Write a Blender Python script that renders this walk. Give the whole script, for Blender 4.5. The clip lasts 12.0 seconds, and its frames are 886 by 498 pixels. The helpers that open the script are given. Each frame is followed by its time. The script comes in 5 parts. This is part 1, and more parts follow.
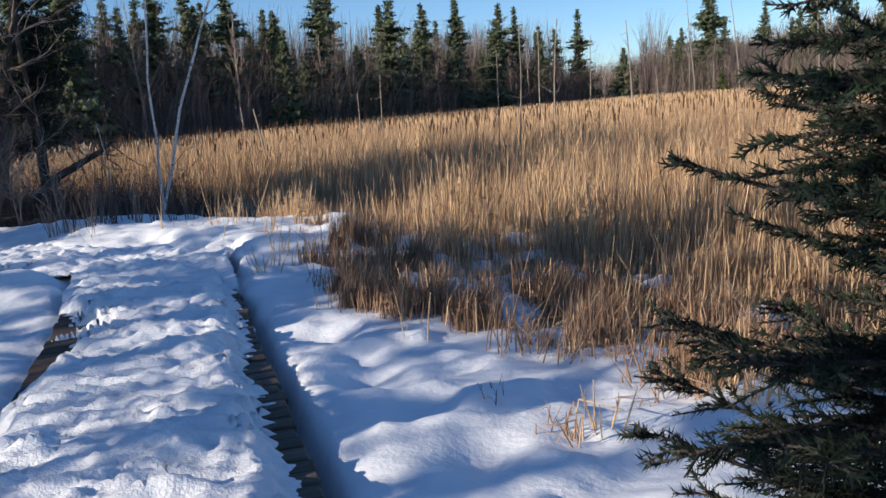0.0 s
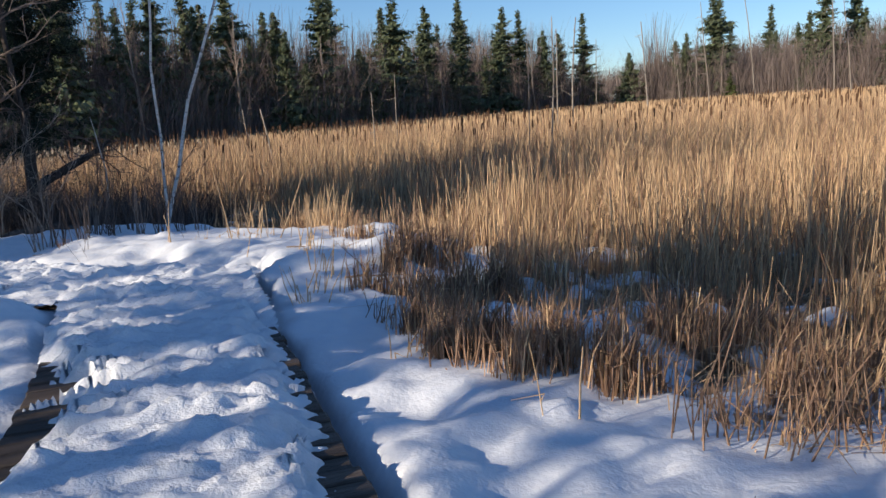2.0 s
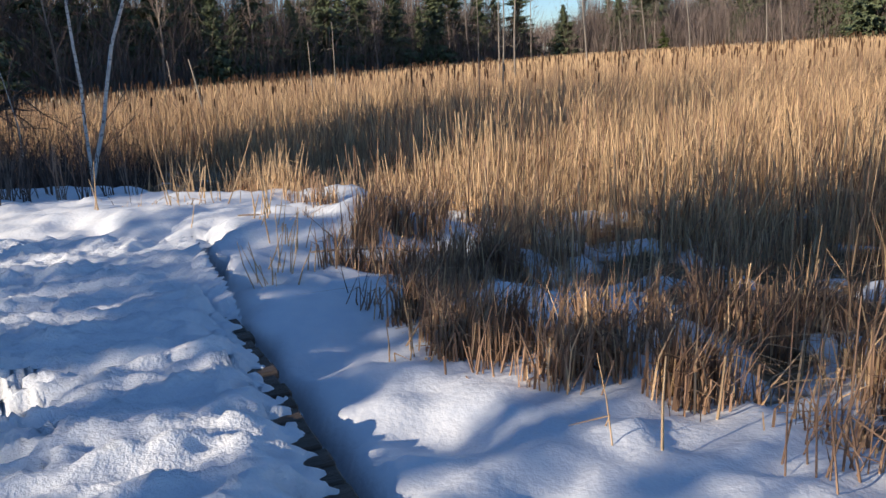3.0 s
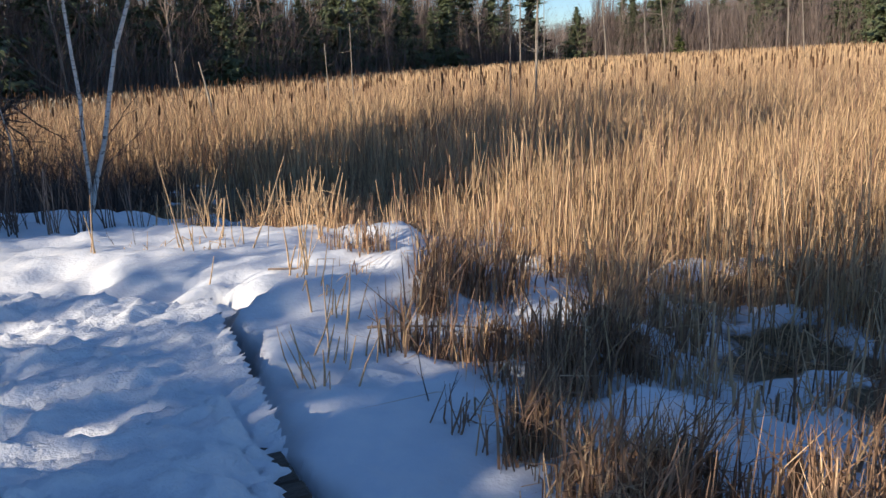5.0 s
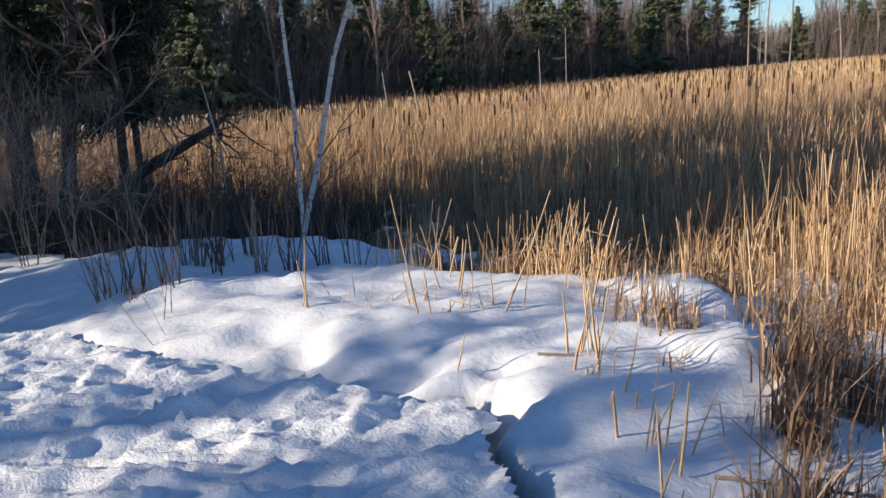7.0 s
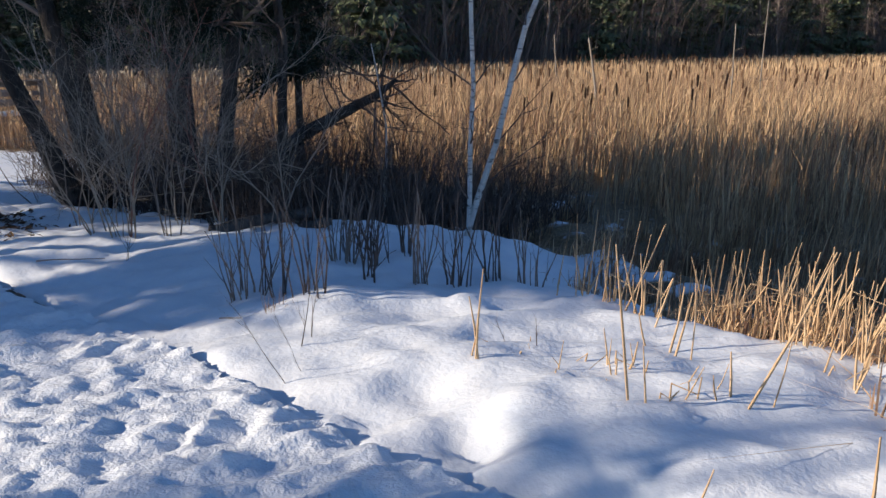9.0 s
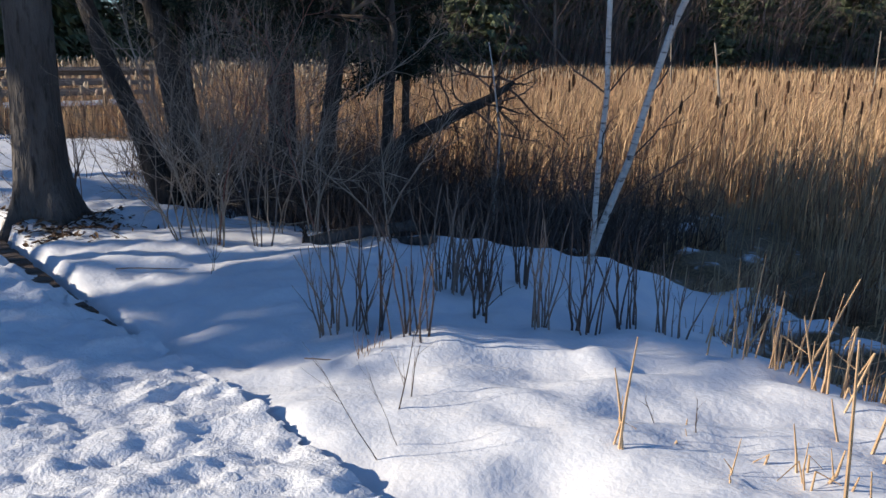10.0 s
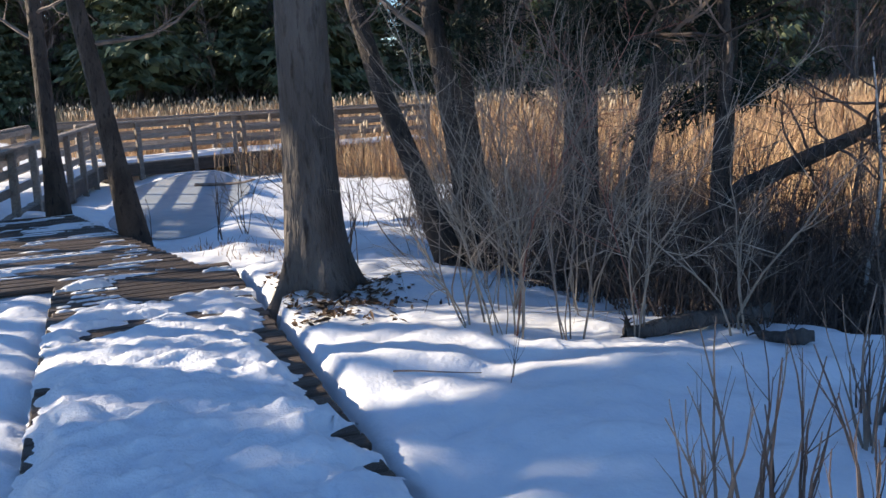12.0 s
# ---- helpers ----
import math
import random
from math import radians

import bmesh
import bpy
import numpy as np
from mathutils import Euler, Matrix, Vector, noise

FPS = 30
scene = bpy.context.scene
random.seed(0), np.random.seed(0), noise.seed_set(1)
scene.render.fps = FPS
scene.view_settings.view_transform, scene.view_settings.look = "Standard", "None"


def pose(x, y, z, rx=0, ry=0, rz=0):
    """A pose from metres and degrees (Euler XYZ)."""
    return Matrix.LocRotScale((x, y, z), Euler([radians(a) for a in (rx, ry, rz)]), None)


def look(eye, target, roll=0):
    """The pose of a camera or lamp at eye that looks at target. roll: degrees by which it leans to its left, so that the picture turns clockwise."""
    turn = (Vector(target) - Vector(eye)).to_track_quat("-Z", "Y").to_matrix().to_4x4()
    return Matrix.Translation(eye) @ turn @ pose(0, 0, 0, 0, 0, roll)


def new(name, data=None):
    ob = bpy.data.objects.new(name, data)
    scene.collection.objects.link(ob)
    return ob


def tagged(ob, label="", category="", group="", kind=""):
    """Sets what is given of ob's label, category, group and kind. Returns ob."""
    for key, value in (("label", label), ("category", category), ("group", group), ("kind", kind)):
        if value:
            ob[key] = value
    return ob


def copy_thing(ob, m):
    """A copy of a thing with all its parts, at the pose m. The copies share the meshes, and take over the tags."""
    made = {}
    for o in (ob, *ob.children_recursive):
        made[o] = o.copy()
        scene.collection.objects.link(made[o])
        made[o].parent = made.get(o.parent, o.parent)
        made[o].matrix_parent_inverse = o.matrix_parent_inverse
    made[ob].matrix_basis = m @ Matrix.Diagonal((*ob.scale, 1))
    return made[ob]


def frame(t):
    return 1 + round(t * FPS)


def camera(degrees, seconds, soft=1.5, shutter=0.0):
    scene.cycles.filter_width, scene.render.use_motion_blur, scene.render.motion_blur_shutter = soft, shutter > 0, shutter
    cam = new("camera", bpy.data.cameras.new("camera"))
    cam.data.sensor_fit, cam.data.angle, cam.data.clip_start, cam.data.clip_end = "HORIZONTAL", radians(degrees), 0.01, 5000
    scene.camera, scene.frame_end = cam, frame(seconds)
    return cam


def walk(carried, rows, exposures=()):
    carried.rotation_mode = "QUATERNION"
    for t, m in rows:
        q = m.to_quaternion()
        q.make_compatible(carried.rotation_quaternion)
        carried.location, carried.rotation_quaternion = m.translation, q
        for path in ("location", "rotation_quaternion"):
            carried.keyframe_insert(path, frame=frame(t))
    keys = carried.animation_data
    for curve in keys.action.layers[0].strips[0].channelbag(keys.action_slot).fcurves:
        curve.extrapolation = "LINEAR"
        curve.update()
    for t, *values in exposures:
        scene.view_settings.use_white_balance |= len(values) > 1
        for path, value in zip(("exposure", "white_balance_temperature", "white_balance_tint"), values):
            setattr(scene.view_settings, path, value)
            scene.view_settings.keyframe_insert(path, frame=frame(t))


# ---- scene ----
cam = camera(55.0, 12.0)
PATH = [
    (0.0, (1.225, -0.188, 1.545), (0.759, 1.625, 1.223), -4.3),
    (0.5, (0.924, 0.259, 1.51), (0.459, 2.067, 1.155), -2.9),
    (1.0, (0.63, 0.625, 1.484), (0.151, 2.435, 1.161), -1.8),
    (1.5, (0.322, 1.067, 1.434), (-0.023, 2.903, 1.092), -2.7),
    (2.0, (0.015, 1.48, 1.4), (-0.441, 3.299, 1.092), -4.1),
    (2.5, (-0.341, 1.964, 1.363), (-0.643, 3.806, 1.008), -4.0),
    (3.0, (-0.6, 2.403, 1.356), (-0.91, 4.231, 0.939), -4.0),
    (3.2, (-0.709, 2.572, 1.381), (-1.073, 4.389, 0.967), -4.4),
    (4.8, (-1.245, 3.653, 1.492), (-1.575, 5.472, 1.055), -2.8),
    (5.0, (-1.322, 3.789, 1.482), (-1.642, 5.614, 1.068), -3.5),
    (5.5, (-1.536, 4.147, 1.5), (-1.929, 5.967, 1.12), -4.8),
    (6.0, (-1.845, 4.552, 1.463), (-2.282, 6.358, 1.069), -4.0),
    (6.5, (-2.059, 4.938, 1.434), (-2.713, 6.682, 1.059), -5.3),
    (6.7, (-2.158, 5.097, 1.45), (-2.876, 6.82, 1.094), -5.2),
    (8.3, (-2.779, 5.881, 1.577), (-3.44, 7.596, 1.099), -1.3),
    (8.5, (-2.86, 5.994, 1.587), (-3.59, 7.682, 1.11), -1.2),
    (9.0, (-3.089, 6.302, 1.645), (-4.094, 7.854, 1.203), -0.5),
    (9.5, (-3.427, 6.636, 1.645), (-4.46, 8.168, 1.206), 0.3),
    (10.0, (-3.712, 6.928, 1.64), (-4.886, 8.354, 1.196), 1.1),
    (10.5, (-4.07, 7.166, 1.631), (-5.385, 8.475, 1.221), 0.8),
    (11.0, (-4.447, 7.411, 1.637), (-5.912, 8.568, 1.287), -0.6),
    (11.5, (-4.838, 7.601, 1.673), (-6.426, 8.586, 1.327), -0.5),
    (12.0, (-5.234, 7.766, 1.679), (-6.799, 8.77, 1.291), -2.1),
]
walk(cam, [(t, look(eye, target, roll)) for t, eye, target, roll in PATH], [(0.0, 0.22, 6150, 10), (1.0, 0.18, 6200, 10), (2.0, 0.15, 6300, 10), (5.0, 0.22, 6400, 10), (6.7, 0.2, 6400, 10), (9.0, 0.15, 6250, 10), (10.0, 0.18, 6250, 10), (10.6, 0.36, 6300, 10), (11.2, 0.68, 6550, 10), (12.0, 0.95, 6650, 10)])

# ---- world and sun ----
SUN_EL, SUN_X, SUN_Y = radians(20.5), -0.72, -0.69
sun_flat = Vector((SUN_X, SUN_Y, 0)).normalized()
sun_dir = Vector((sun_flat.x * math.cos(SUN_EL), sun_flat.y * math.cos(SUN_EL), math.sin(SUN_EL)))
world = bpy.data.worlds.new("sky")
scene.world = world
world.use_nodes = True
wn = world.node_tree
sky = wn.nodes.new("ShaderNodeTexSky")
sky.sky_type, sky.sun_disc = "NISHITA", False
sky.sun_elevation, sky.sun_rotation = SUN_EL, math.atan2(sun_flat.x, sun_flat.y)
sky.air_density, sky.dust_density, sky.ozone_density = 0.85, 0.0, 5.0
wn.nodes["Background"].inputs["Strength"].default_value = 0.115
wn.links.new(sky.outputs[0], wn.nodes["Background"].inputs["Color"])
sun_data = bpy.data.lights.new("sun", "SUN")
sun_data.energy, sun_data.angle, sun_data.color = 5.0, radians(0.5), (1.0, 0.86, 0.68)
sun = new("sun", sun_data)
sun.matrix_world = Matrix.Translation((0, 0, 30)) @ sun_dir.to_track_quat("Z", "Y").to_matrix().to_4x4()


# ---- materials ----
def ramp_mix(nt, fac, a, b):
    m = nt.nodes.new("ShaderNodeMix")
    m.data_type = "RGBA"
    nt.links.new(fac, m.inputs[0])
    for k, v in ((6, a), (7, b)):
        if isinstance(v, tuple):
            m.inputs[k].default_value = (*v, 1)
        else:
            nt.links.new(v, m.inputs[k])
    return m.outputs[2]


def noise_node(nt, scale, detail=4.0, rough=0.55, stretch=(1, 1, 1)):
    tc = nt.nodes.new("ShaderNodeTexCoord")
    mp = nt.nodes.new("ShaderNodeMapping")
    mp.inputs["Scale"].default_value = stretch
    n = nt.nodes.new("ShaderNodeTexNoise")
    n.inputs["Scale"].default_value, n.inputs["Detail"].default_value, n.inputs["Roughness"].default_value = scale, detail, rough
    nt.links.new(tc.outputs["Object"], mp.inputs[0])
    nt.links.new(mp.outputs[0], n.inputs["Vector"])
    return n


def steps(nt, fac, lo, hi):
    m = nt.nodes.new("ShaderNodeMapRange")
    m.inputs[1].default_value, m.inputs[2].default_value = lo, hi
    nt.links.new(fac, m.inputs[0])
    return m.outputs[0]


def material(name, a, b, scale=8.0, rough=0.85, bump=0.3, stretch=(1, 1, 1), c=None, vary=0.0, island=False, gloss=0.3, fine=4.0, depth=0.02):
    m = bpy.data.materials.new(name)
    m.use_nodes = True
    nt = m.node_tree
    bs = nt.nodes["Principled BSDF"]
    bs.inputs["Roughness"].default_value = rough
    bs.inputs["Specular IOR Level"].default_value = gloss
    n1 = noise_node(nt, scale, 5, 0.6, stretch)
    n2 = noise_node(nt, scale * fine, 3, 0.6, stretch)
    col = ramp_mix(nt, steps(nt, n1.outputs[0], 0.35, 0.65), a, b)
    if c:
        col = ramp_mix(nt, steps(nt, n2.outputs[0], 0.52, 0.7), col, c)
    if vary:
        if island:
            g = nt.nodes.new("ShaderNodeNewGeometry")
            rnd = g.outputs["Random Per Island"]
        else:
            g = nt.nodes.new("ShaderNodeObjectInfo")
            rnd = g.outputs["Random"]
        hsv = nt.nodes.new("ShaderNodeHueSaturation")
        mr = nt.nodes.new("ShaderNodeMapRange")
        mr.inputs[3].default_value, mr.inputs[4].default_value = 1 - vary, 1 + vary
        nt.links.new(rnd, mr.inputs[0])
        nt.links.new(mr.outputs[0], hsv.inputs["Value"])
        nt.links.new(col, hsv.inputs["Color"])
        col = hsv.outputs[0]
    nt.links.new(col, bs.inputs["Base Color"])
    if bump:
        bp = nt.nodes.new("ShaderNodeBump")
        bp.inputs["Strength"].default_value, bp.inputs["Distance"].default_value = bump, depth
        add = nt.nodes.new("ShaderNodeMath")
        nt.links.new(n1.outputs[0], add.inputs[0])
        nt.links.new(n2.outputs[0], add.inputs[1])
        nt.links.new(add.outputs[0], bp.inputs["Height"])
        nt.links.new(bp.outputs[0], bs.inputs["Normal"])
    return m


def snow_ground_material():
    m = material("snow_ground", (0.80, 0.83, 0.88), (0.88, 0.89, 0.91), 6.0, 0.55, 0.2, depth=0.03, fine=4.0, gloss=0.25)
    nt = m.node_tree
    bs = nt.nodes["Principled BSDF"]
    snow = bs.inputs["Base Color"].links[0].from_socket
    at = nt.nodes.new("ShaderNodeAttribute")
    at.attribute_name = "litter"
    n = noise_node(nt, 5.0, 6, 0.65)
    n2 = noise_node(nt, 40.0, 4, 0.6)
    straw = ramp_mix(nt, steps(nt, n2.outputs[0], 0.35, 0.65), (0.10, 0.065, 0.035), (0.30, 0.20, 0.10))
    add = nt.nodes.new("ShaderNodeMath")
    add.operation = "MULTIPLY_ADD"
    nt.links.new(n.outputs[0], add.inputs[0])
    add.inputs[1].default_value = 0.7
    nt.links.new(at.outputs["Fac"], add.inputs[2])
    nt.links.new(ramp_mix(nt, steps(nt, add.outputs[0], 0.78, 0.9), snow, straw), bs.inputs["Base Color"])
    return m


SNOW = material("snow", (0.80, 0.83, 0.88), (0.90, 0.91, 0.93), 9.0, 0.55, 0.38, depth=0.03, fine=6.0, gloss=0.25)
GROUND = snow_ground_material()
ICE = material("wet_ice", (0.50, 0.57, 0.64), (0.66, 0.71, 0.76), 1.2, 0.16, 0.08, gloss=0.5, depth=0.01)
STRAW = material("dry_cattail_leaf", (0.48, 0.308, 0.165), (0.66, 0.465, 0.275), 3.0, 0.7, 0, vary=0.35, island=True)
STRAW_DULL = material("weathered_cattail_leaf", (0.205, 0.122, 0.078), (0.38, 0.238, 0.15), 3.0, 0.8, 0, vary=0.4, island=True)
HEAD = material("cattail_head", (0.09, 0.045, 0.025), (0.16, 0.09, 0.05), 30.0, 0.95, 0, vary=0.3, island=True)
LITTER = material("leaf_litter", (0.07, 0.042, 0.027), (0.17, 0.105, 0.06), 9.0, 0.85, 0, vary=0.4, island=True)
FLUFF = material("cattail_fluff", (0.52, 0.40, 0.27), (0.62, 0.5, 0.36), 30.0, 0.95, 0, vary=0.2, island=True)
PLANK = material("weathered_plank", (0.06, 0.046, 0.037), (0.13, 0.10, 0.078), 3.0, 0.6, 0.6, (1, 9, 9), (0.06, 0.045, 0.035), vary=0.3)
RAIL = material("grey_rail_wood", (0.22, 0.18, 0.15), (0.34, 0.29, 0.25), 4.0, 0.8, 0.4, (1, 6, 6), (0.12, 0.10, 0.085), vary=0.2)
BARK = material("grey_bark", (0.08, 0.068, 0.06), (0.165, 0.145, 0.13), 5.0, 0.9, 1.0, (1, 1, 0.22), (0.05, 0.04, 0.034), depth=0.05)
DARK_BARK = material("dark_bark", (0.045, 0.037, 0.032), (0.105, 0.085, 0.072), 6.0, 0.9, 1.0, (1, 1, 0.3), (0.02, 0.017, 0.015), depth=0.04)
BIRCH = material("birch_bark", (0.72, 0.69, 0.64), (0.56, 0.51, 0.46), 4.0, 0.6, 0.3, (1, 1, 3.5), (0.06, 0.045, 0.04), fine=2.2)
SNAG = material("bleached_wood", (0.27, 0.225, 0.18), (0.40, 0.345, 0.285), 5.0, 0.8, 0.5, (1, 1, 0.3), (0.16, 0.13, 0.1))
TWIG = material("grey_brown_twig", (0.16, 0.12, 0.095), (0.30, 0.235, 0.19), 6.0, 0.8, 0, vary=0.35, island=True)
TWIG_PALE = material("pale_shrub_stem", (0.24, 0.195, 0.15), (0.42, 0.345, 0.27), 6.0, 0.7, 0, (1, 1, 0.4), (0.12, 0.09, 0.07), vary=0.3, island=True)
TWIG_RED = material("reddish_stem", (0.22, 0.09, 0.065), (0.32, 0.15, 0.11), 6.0, 0.6, 0, vary=0.2, island=True)
TWIG_DARK = material("dark_shoot", (0.075, 0.056, 0.048), (0.16, 0.12, 0.10), 6.0, 0.8, 0, vary=0.35, island=True)
NEEDLE = material("spruce_needles", (0.085, 0.108, 0.055), (0.16, 0.178, 0.092), 2.0, 0.6, 0, vary=0.35, island=True)
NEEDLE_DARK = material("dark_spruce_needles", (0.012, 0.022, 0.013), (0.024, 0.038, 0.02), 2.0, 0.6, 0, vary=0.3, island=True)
CEDAR = material("cedar_foliage", (0.06, 0.075, 0.02), (0.105, 0.12, 0.04), 2.0, 0.6, 0, vary=0.3, island=True)
BRUSH = material("bare_brush", (0.13, 0.10, 0.088), (0.26, 0.202, 0.172), 1.0, 0.85, 0, vary=0.35, island=True)


# ---- mesh tools ----
class Soup:
    """Gathers vertices and faces as arrays and makes one mesh."""

    def __init__(self):
        self.v, self.f, self.n = [], [], 0

    def add(self, verts, faces):
        self.v.append(np.asarray(verts, float))
        self.f.extend((np.asarray(f) + self.n).tolist() for f in faces)
        self.n += len(verts)

    def quads(self, verts, faces):
        self.v.append(np.asarray(verts, float))
        self.f.extend((np.asarray(faces) + self.n).tolist())
        self.n += len(verts)

    def tube(self, pts, radii, sides=5, cap=True):
        pts = np.asarray(pts, float)
        radii = np.asarray(radii, float)
        n = len(pts)
        tan = np.gradient(pts, axis=0)
        tan /= np.linalg.norm(tan, axis=1)[:, None] + 1e-9
        ref = np.array([1.0, 0.13, 0.0]) if abs(tan[0][2]) > 0.7 else np.array([0.0, 0.1, 1.0])
        a = np.cross(tan, ref)
        a /= np.linalg.norm(a, axis=1)[:, None] + 1e-9
        b = np.cross(tan, a)
        ang = np.arange(sides) * 2 * np.pi / sides
        ring = np.cos(ang)[None, :, None] * a[:, None] + np.sin(ang)[None, :, None] * b[:, None]
        v = (pts[:, None] + ring * radii[:, None, None]).reshape(-1, 3)
        i, j = np.meshgrid(np.arange(n - 1), np.arange(sides), indexing="ij")
        k = (j + 1) % sides
        f = np.stack([i * sides + j, i * sides + k, (i + 1) * sides + k, (i + 1) * sides + j], -1).reshape(-1, 4)
        base = self.n
        self.quads(v, f)
        if cap:
            self.f.append([base + (n - 1) * sides + s for s in range(sides)])
            self.f.append([base + s for s in range(sides)][::-1])

    def mesh(self, name, mat, smooth=False):
        me = bpy.data.meshes.new(name)
        me.from_pydata(np.concatenate(self.v).tolist() if self.v else [], [], self.f)
        me.materials.append(mat)
        if smooth:
            me.polygons.foreach_set("use_smooth", [True] * len(me.polygons))
        me.update()
        return me


JOINED = ("branchwork", "twigwork", "foliage", "needles", "reed_leaves", "stubs")


def part(name, bm, mat, parent=None, label="", smooth=False):
    """Links a bmesh, soup or mesh as one object, under a thing where one is given."""
    if isinstance(bm, Soup):
        me = bm.mesh(name, mat, smooth)
    elif isinstance(bm, bpy.types.Mesh):
        me = bm
    else:
        me = bpy.data.meshes.new(name)
        bm.to_mesh(me)
        bm.free()
        me.materials.append(mat)
    ob = new(name, me)
    if parent:
        ob.parent = parent
    if label:
        ob["label"] = label
    if name in JOINED:
        ob["kind"] = "stuff"
    return ob


def box_mesh(name, size, mat, bevel=0.006):
    bm = bmesh.new()
    bmesh.ops.create_cube(bm, size=1.0)
    bmesh.ops.scale(bm, vec=size, verts=bm.verts)
    if bevel:
        bmesh.ops.bevel(bm, geom=bm.edges[:], offset=bevel, segments=1, affect="EDGES")
    me = bpy.data.meshes.new(name)
    bm.to_mesh(me)
    bm.free()
    me.materials.append(mat)
    return me


def hash2(ix, iy, seed):
    h = np.sin(ix * 127.1 + iy * 311.7 + seed * 74.7) * 43758.5453
    return h - np.floor(h)


def gnoise(x, y, seed=0):
    """Gradient noise on arrays, about -1 to 1."""
    ix, iy = np.floor(x), np.floor(y)
    fx, fy = x - ix, y - iy
    u, v = fx * fx * fx * (fx * (fx * 6 - 15) + 10), fy * fy * fy * (fy * (fy * 6 - 15) + 10)
    out = []
    for dx in (0, 1):
        for dy in (0, 1):
            a = hash2(ix + dx, iy + dy, seed) * 2 * np.pi
            out.append(np.cos(a) * (fx - dx) + np.sin(a) * (fy - dy))
    return 1.5 * ((out[0] * (1 - v) + out[1] * v) * (1 - u) + (out[2] * (1 - v) + out[3] * v) * u)


def fbm(x, y, seed=0, octaves=4):
    s, amp = 0.0, 1.0
    for k in range(octaves):
        s = s + amp * gnoise(x * 2 ** k, y * 2 ** k, seed + k * 7)
        amp *= 0.5
    return s


def smooth(a, b, x):
    t = np.clip((x - a) / (b - a), 0, 1)
    return t * t * (3 - 2 * t)


# ---- plan ----
BEND = np.array([-4.06, 7.80])
D1, D2 = np.array([-0.525, 0.851]), np.array([-0.981, 0.192])
N1, N2 = np.array([0.851, 0.525]), np.array([0.192, 0.981])  # towards the marsh
HALF = 0.75


def walk_coords(x, y):
    """Along and across both straights of the boardwalk."""
    px, py = x - BEND[0], y - BEND[1]
    s1, w1 = px * D1[0] + py * D1[1], px * N1[0] + py * N1[1]
    s2, w2 = px * D2[0] + py * D2[1], px * N2[0] + py * N2[1]
    return s1, w1, s2, w2


def deck_distance(x, y):
    """Metres outside the boardwalk's edge, negative on it."""
    s1, w1, s2, w2 = walk_coords(x, y)
    a = np.maximum(np.abs(w1) - HALF, s1 - 0.5)
    b = np.maximum(np.maximum(np.abs(w2) - HALF, -0.5 - s2), s2 - 9.2)
    c = np.hypot(np.maximum(np.abs(x + 14.9) - 2.3, 0), np.maximum(np.abs(y - 8.75) - 1.0, 0)) - 0.05
    return np.minimum(np.minimum(a, b), c)


def marsh_edge(x):
    """The line in y past which cattails stand."""
    xs = [-60, -26, -22.5, -20.5, -17, -14, -9.5, -8, -6.3, -5.6, -4.6, -3.8, -3.1, -2.6, -2.2, -1.4, -0.8, 0.7, 1.5, 3, 8, 40]
    ys = [9, 12.5, 14.3, 15.6, 16.3, 15, 13.4, 13.1, 13.2, 11.7, 11.1, 10.9, 9.4, 8.6, 7.9, 6.5, 6.0, 5.3, 4.75, 4.3, 2.3, -10]
    return np.interp(x, xs, ys)


def bump2(x, y, cx, cy, rx, ry):
    return np.exp(-(((x - cx) / rx) ** 2 + ((y - cy) / ry) ** 2))


def ice_radius(x, y):
    """One on the shore of the small frozen pool by the landing."""
    px, py = x + 19.3, y - 11.75
    return np.hypot((-0.935 * px + 0.354 * py) / 3.9, (0.354 * px + 0.935 * py) / 0.95)


